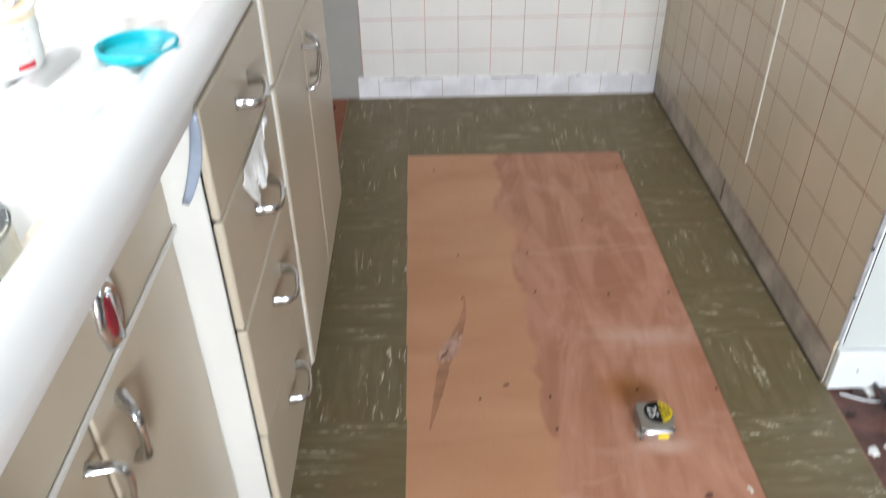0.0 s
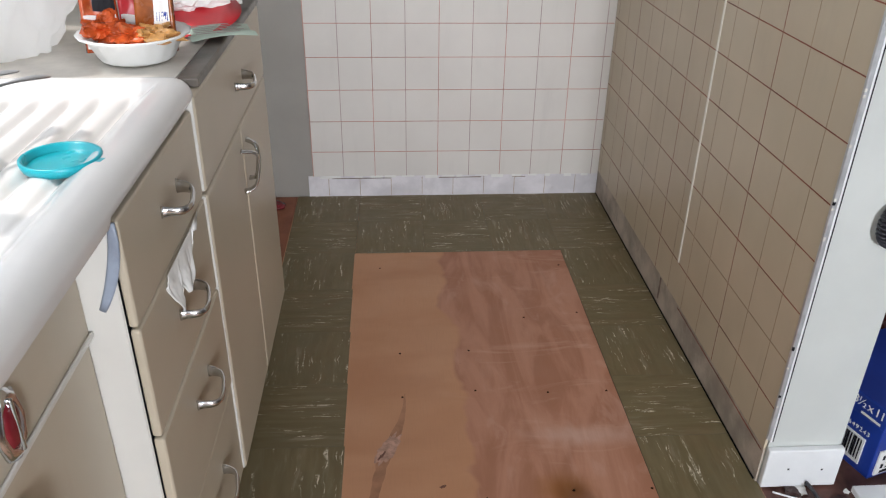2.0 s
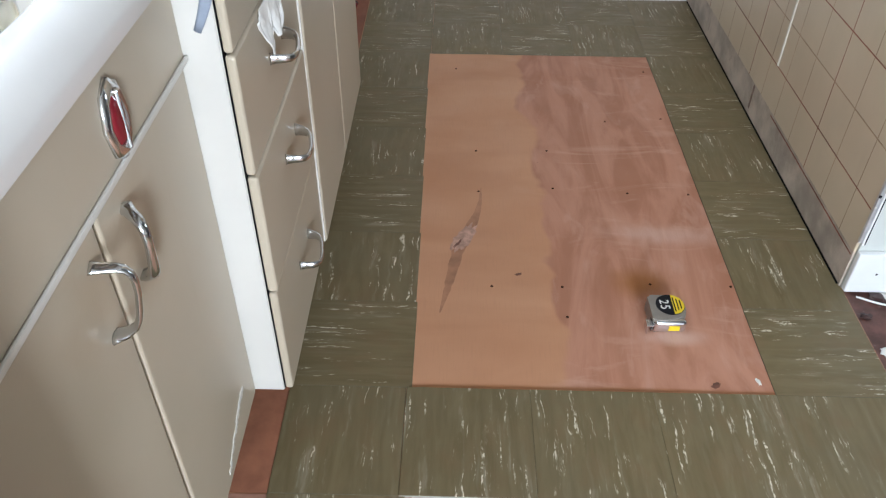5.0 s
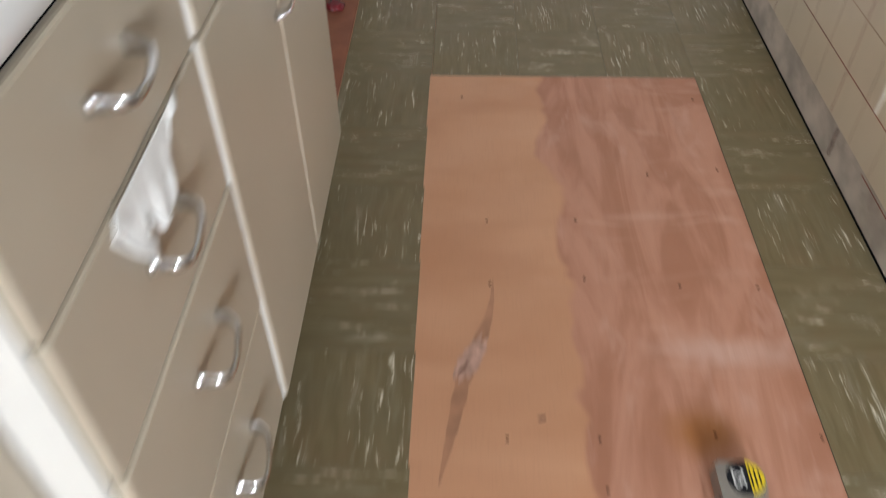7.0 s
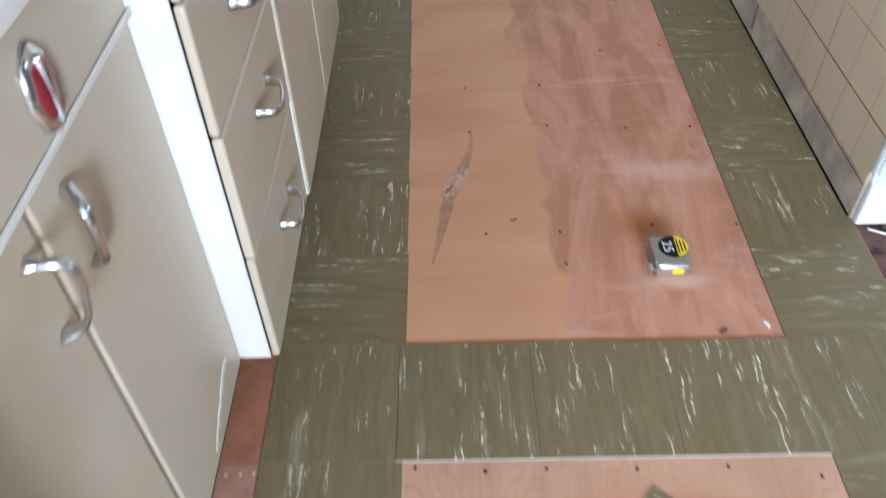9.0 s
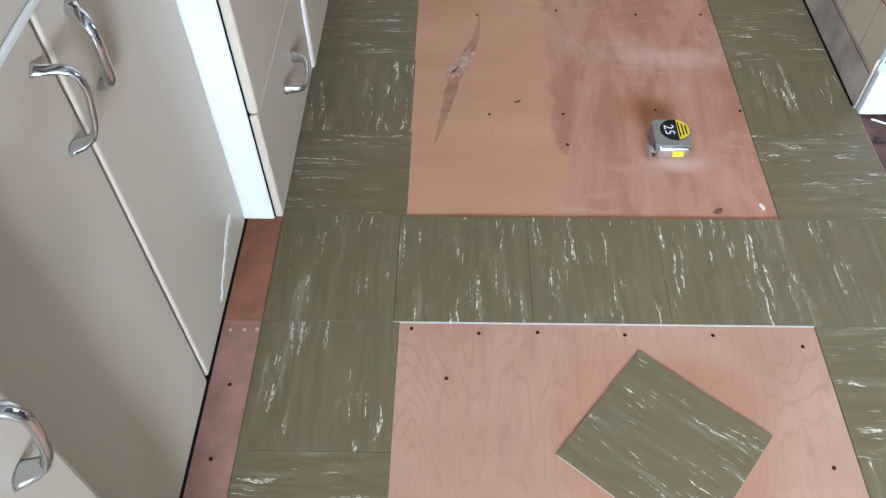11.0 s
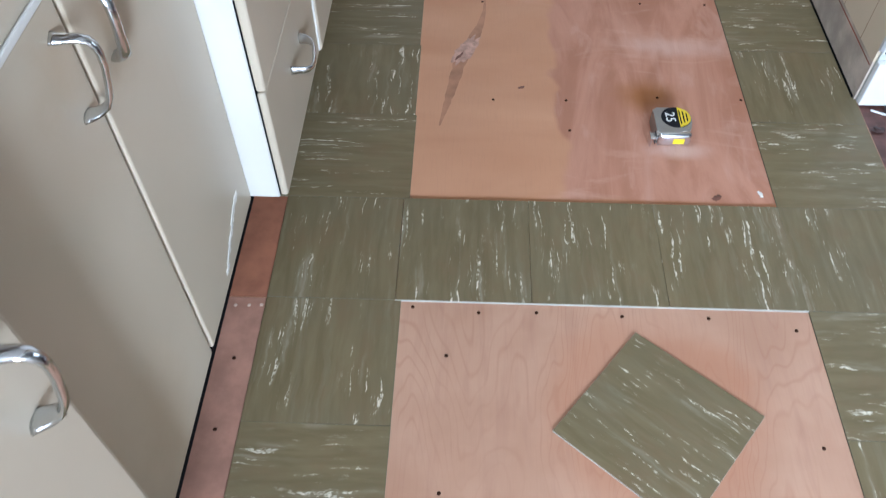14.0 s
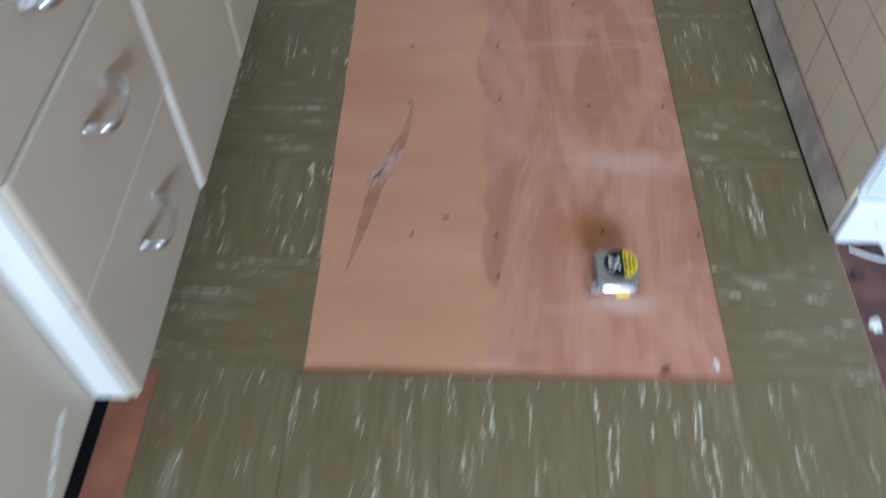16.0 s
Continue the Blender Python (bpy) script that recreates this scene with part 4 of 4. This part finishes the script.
def snack_bowl():
    ob = part("foam_bowl", lathe([(0.001, 0.0), (0.054, 0.0), (0.060, 0.004), (0.077, 0.036), (0.090, 0.042), (0.0905, 0.045), (0.076, 0.042), (0.054, 0.008), (0.001, 0.007)], 60, 0.0, flute=18), M["foam"], None, smooth=True)
    ob.location = (-0.294, 0.652, 0.9075)
    tagged(ob, "white foam bowl filled with snack wrappers", "bowl")


snack_bowl()
crumple("snack_wrapper", (-0.339, 0.643, 0.940), (0.028, 0.034, 0.018), M["orange"], "crumpled orange snack wrapper in a foam bowl", "wrapper", 0.8, 5, False, 4)
crumple("snack_wrapper", (-0.259, 0.631, 0.936), (0.034, 0.026, 0.014), M["tan_wrap"], "crumpled tan snack wrapper in a foam bowl", "wrapper", 0.8, 9, False, 4)
crumple("snack_wrapper", (-0.298, 0.628, 0.932), (0.030, 0.026, 0.016), M["orange"], "crumpled orange snack wrapper under standing packets", "wrapper", 0.8, 14, False, 4)


def sachet(x, y, z, w, h, lean, turn, material, label, band=None):
    def place(u, v):
        b = 0.010 * math.sin(math.pi * u) * math.sin(math.pi * v) + 0.003 * noise.noise((u * 5, v * 5, x * 30))
        return Vector(((u - 0.5) * w * (1 - 0.12 * v), b, v * h + 0.004 * math.sin(u * 9) * v))
    ob = part("snack_packet", shell(14, 18, place, 0.008), material, None, smooth=True)
    ob.matrix_world = pose(x, y, z, lean, 0, turn)
    tagged(ob, label, "packet", "snack packets in the bowl")
    if band:
        for mname, u0, u1, v0, v1 in band:
            part("label_patch", shell(6, 6, lambda u, v: place(u0 + (u1 - u0) * u, v0 + (v1 - v0) * v) - Vector((0, 0.0105, 0)), 0.0008), M[mname], ob)


sachet(-0.345, 0.652, 0.918, 0.060, 0.22, -6, 14, M["orange"], "orange and black snack packet standing in a bowl", (("ink", 0.35, 0.95, 0.30, 0.80), ("paper", 0.08, 0.95, 0.03, 0.27)))
sachet(-0.262, 0.665, 0.918, 0.070, 0.24, -5, -8, M["amber"], "glossy brown-orange snack packet standing in a bowl", (("paper", 0.22, 0.52, 0.40, 0.55), ("paper", 0.50, 0.92, 0.17, 0.35), ("blue", 0.56, 0.88, 0.20, 0.26)))
sachet(-0.304, 0.708, 0.920, 0.060, 0.13, -4, 0, M["red"], "red snack packet standing in a bowl", (("paper", 0.1, 0.9, 0.15, 0.36),))

# red plate, folded paper and cloth behind the bowl
pl = part("red_plate", lathe([(0.001, 0.0), (0.055, 0.0), (0.095, 0.014), (0.097, 0.016), (0.054, 0.004), (0.001, 0.003)], 48), M["red"], None, smooth=True)
pl.matrix_world = pose(-0.256, 0.890, 0.916, 14, 0, 0)
tagged(pl, "red plastic plate leaning on the worktop clutter", "plate")
ch = part("printed_slip", shell(16, 10, lambda u, v: Vector(((u - 0.5) * 0.12, (v - 0.5) * 0.09, 0.004 + 0.006 * math.sin(u * 3) + 0.003 * math.sin(v * 7)))), M["mint"], None)
ch.matrix_world = pose(-0.188, 0.815, 0.9055, 0, 0, 22)
tagged(ch, "pale green printed paper slip on the worktop", "paper")
for k in range(6):
    part("print_bar", box(-0.05, 0.03 + 0.01 * (k % 2), -0.035 + k * 0.013, -0.031 + k * 0.013, 0.0135, 0.0140), M["tape_grey"], ch)
crumple("white_cloth", (-0.296, 1.000, 0.9055), (0.11, 0.07, 0.05), M["paper"], "crumpled white kitchen cloth on the worktop", "cloth", 0.6, 12)
crumple("plastic_bag", (-0.551, 0.715, 0.9055), (0.155, 0.14, 0.24), M["film_white"], "thin white plastic shopping bag slumped on the worktop", "bag", 0.22, 21, True)


# glassware stacked in the sink bowl
def tumbler(x, y, r, h, label):
    ob = part("glass_jar", lathe([(0.001, 0.0), (r * 0.86, 0.0), (r * 0.92, 0.006), (r, h * 0.5), (r * 1.02, h - 0.004), (r * 1.04, h), (r * 0.97, h), (r * 0.94, h * 0.5), (r * 0.84, 0.010), (0.001, 0.009)], 40), M["glassware"], None, smooth=True)
    ob.location = (x, y, 0.7605)
    tagged(ob, label, "glass", "glassware in the sink")


tumbler(-0.302, -0.186, 0.057, 0.153, "wide clear glass jar standing in the sink bowl")
tumbler(-0.288, -0.292, 0.038, 0.118, "clear drinking glass standing in the sink bowl")
tumbler(-0.412, -0.176, 0.036, 0.140, "clear drinking glass beside a wide jar")


# tissue caught in the drawer
def tissue():
    """A strip caught along the drawer seam: a blade that widens towards a squarer flap."""
    knots = ((0.0, 0.016), (0.10, 0.046), (0.27, 0.080), (0.33, 0.028), (0.40, 0.060), (0.62, 0.066), (0.84, 0.034), (1.0, 0.003))

    def drop_at(u):
        for (a, p), (b, q) in zip(knots, knots[1:]):
            if u <= b:
                return p + (q - p) * (u - a) / (b - a)
        return knots[-1][1]

    def place(u, v):
        fold = 0.0016 * math.sin(u * 23 + 4 * v) + 0.005 * noise.noise((u * 6, v * 3, 4.0)) + 0.002 * noise.noise((u * 19, v * 9, 2.0))
        crease = 0.006 * math.exp(-((u - 0.36) / 0.05) ** 2)
        return Vector((FX + 0.003 + (0.010 * math.sin(math.pi * min(1, u * 1.05)) + fold - crease) * v, 0.246 + 0.154 * u - 0.010 * v, 0.7215 - drop_at(u) * v))
    ob = part("paper_towel", shell(60, 16, place, 0.0007), M["paper"], None, smooth=True)
    tagged(ob, "crumpled white paper towel strip caught in a drawer", "paper towel")


tissue()


# ---------- by the doorway ----------
def coil():
    pts = []
    n = 1100
    for i in range(n):
        u = i / (n - 1)
        # hangs down from the phone, then turns back on itself in a small loop
        if u < 0.62:
            q = u / 0.62
            cx, cz, push = 1.046 - 0.020 * q ** 1.6, 1.02 - 0.345 * q, 0.0
        else:
            q = (u - 0.62) / 0.38
            ang = radians(80 + 330 * q)
            cx, cz, push = 1.022 + 0.019 * math.cos(ang), 0.624 + 0.032 * math.sin(ang) + 0.02 * (1 - q), 0.012 * q
        a = u * 62 * math.tau
        pts.append((cx + 0.0095 * math.cos(a), YE - 0.016 - push + 0.0095 * math.sin(a), cz))
    ob = part("phone_cord", sweep(pts, lambda i, k: (0.0027, 0.0027)), M["black"], None, smooth=True)
    tagged(ob, "black coiled telephone cord hanging on the wall end", "cord")


coil()


def carton():
    ob = tagged(empty("paper_carton"), "blue paper carton with white label standing on the floor", "box")
    part("carton_body", box(0, 0.30, 0, 0.24, 0, 0.186, 0.003), M["blue"], ob)
    part("carton_lid", box(-0.003, 0.303, -0.003, 0.243, 0.138, 0.190, 0.003), M["blue"], ob)
    # front face looks along -y
    part("white_label", box(0.010, 0.120, -0.0046, -0.0005, 0.012, 0.080, 0.0004, 1), M["paper"], ob)
    part("bar_code", box(-0.0042, -0.0006, 0.03, 0.13, 0.02, 0.09, 0.0004, 1), M["paper"], ob)
    for k in range(14):
        y = 0.036 + k * 0.0065
        part("bar", box(-0.0050, -0.0040, y, y + 0.002 + 0.0016 * (k % 3), 0.03, 0.085), M["ink"], ob)
    for k, c in enumerate("8\u00bdx11"):
        writing(c, 0.030, pose(-0.0038, 0.082 - (0, 0.019, 0.040, 0.058, 0.071)[k], 0.170, 90, 0, -90), M["paper"], ob, "letter")
    for k, c in enumerate("# 649243"):
        if c != " ":
            writing(c, 0.016, pose(-0.0008, 0.100 - 0.0100 * k, 0.104, 90, 0, -90), M["paper"], ob, "letter")
    for row, (word, z) in enumerate((("98", 0.060), ("22", 0.036))):
        part("text_bar", box(0.022, 0.029, -0.0054, -0.0044, z - 0.006, z + 0.006), M["ink"], ob)
        for k, c in enumerate(word):
            writing(c, 0.026, pose(0.042 + 0.016 * k, -0.0050, z, 90, 0, 0), M["ink"], ob, "letter")
    part("text_bar", box(0.024, 0.060, -0.0054, -0.0044, 0.016, 0.023), M["ink"], ob)
    part("text_bar", box(-0.0044, -0.0036, 0.010, 0.060, 0.145, 0.151), M["paper"], ob)
    ob.matrix_world = pose(1.165, 0.532, -0.006, 0, 0, 18)


carton()
random.seed(5)
for k in range(14):
    x, y = random.uniform(0.935, 1.16), random.uniform(0.30, 0.515)
    s = random.uniform(0.006, 0.02)
    d = crumple("debris", (x, y, -0.006), (s, s * random.uniform(0.5, 1.2), s * 0.3), M["paper"] if k % 3 else M["brown"], "pale broken scrap lying on the dark old floor" if k % 3 else "dark broken scrap lying on the old floor", "debris", 0.8, 40 + k, res=2)
    d["group"] = "debris by the doorway"
pl = part("cable_plug", sweep([(1.012, 0.425 + 0.085 * u, 0.014 + 0.006 * math.sin(u * 3)) for u in [i / 12 for i in range(13)]], lambda i, n: (0.011 if i < 5 else 0.004, 0.013 if i < 5 else 0.004)), M["black"], None, smooth=True)
tagged(pl, "black cable plug lying on the old floor", "plug")
# flat panel in place of the next room's white baseboard
pn = part("pale_panel", box(1.11, 1.45, 0.30, 0.50, -0.005, 0.012, 0.003), M["white"], None)
tagged(pn, "flat pale panel standing in for the next room baseboard", "board")

# dark wooden cupboard deeper in the next room
cp = tagged(empty("cupboard"), "dark varnished wooden cupboard against the next room wall", "cupboard")
part("carcass", box(1.10, 1.60, 0.86, 1.24, -0.006, 1.05, 0.004), M["wood_dark"], cp)
part("door", box(1.115, 1.345, 0.842, 0.860, 0.05, 1.02, 0.004), M["wood_dark"], cp)
part("door", box(1.355, 1.585, 0.842, 0.860, 0.05, 1.02, 0.004), M["wood_dark"], cp)
# sheet darkened for the corner shade past the cabinets, with a red rag
part("plywood_offcut", box(XL + 0.01, -0.2355, 1.20, YB - 0.004, -0.0031, -0.0008), M["ply_shaded"], floor, "thin plywood sheet coloured dark for the corner shade")
crumple("red_rag", (-0.30, 1.955, -0.0008), (0.026, 0.030, 0.010), M["badge_red"], "small dark red rag lying in the dark corner", "rag", 0.5, 51, True, 3)
cb = part("thin_cable", sweep([(0.935 + 0.075 * u, 0.500 - 0.014 * math.sin(u * 2.6) - 0.02 * u * u, 0.001) for u in [k / 14 for k in range(15)]], lambda i, n: (0.0022, 0.0022)), M["white"], None, smooth=True)
tagged(cb, "thin white cable lying along the baseboard", "cable")

for y0, y1, key in ((0.001, 0.2284, "ply_strip"), (-0.62, -0.0012, "ply_strip_near")):
    part("plywood_strip", box(-0.33, -0.2178, y0, y1, -0.0031, -0.0022), M[key], floor, "reddish bare plywood strip under the cabinet")
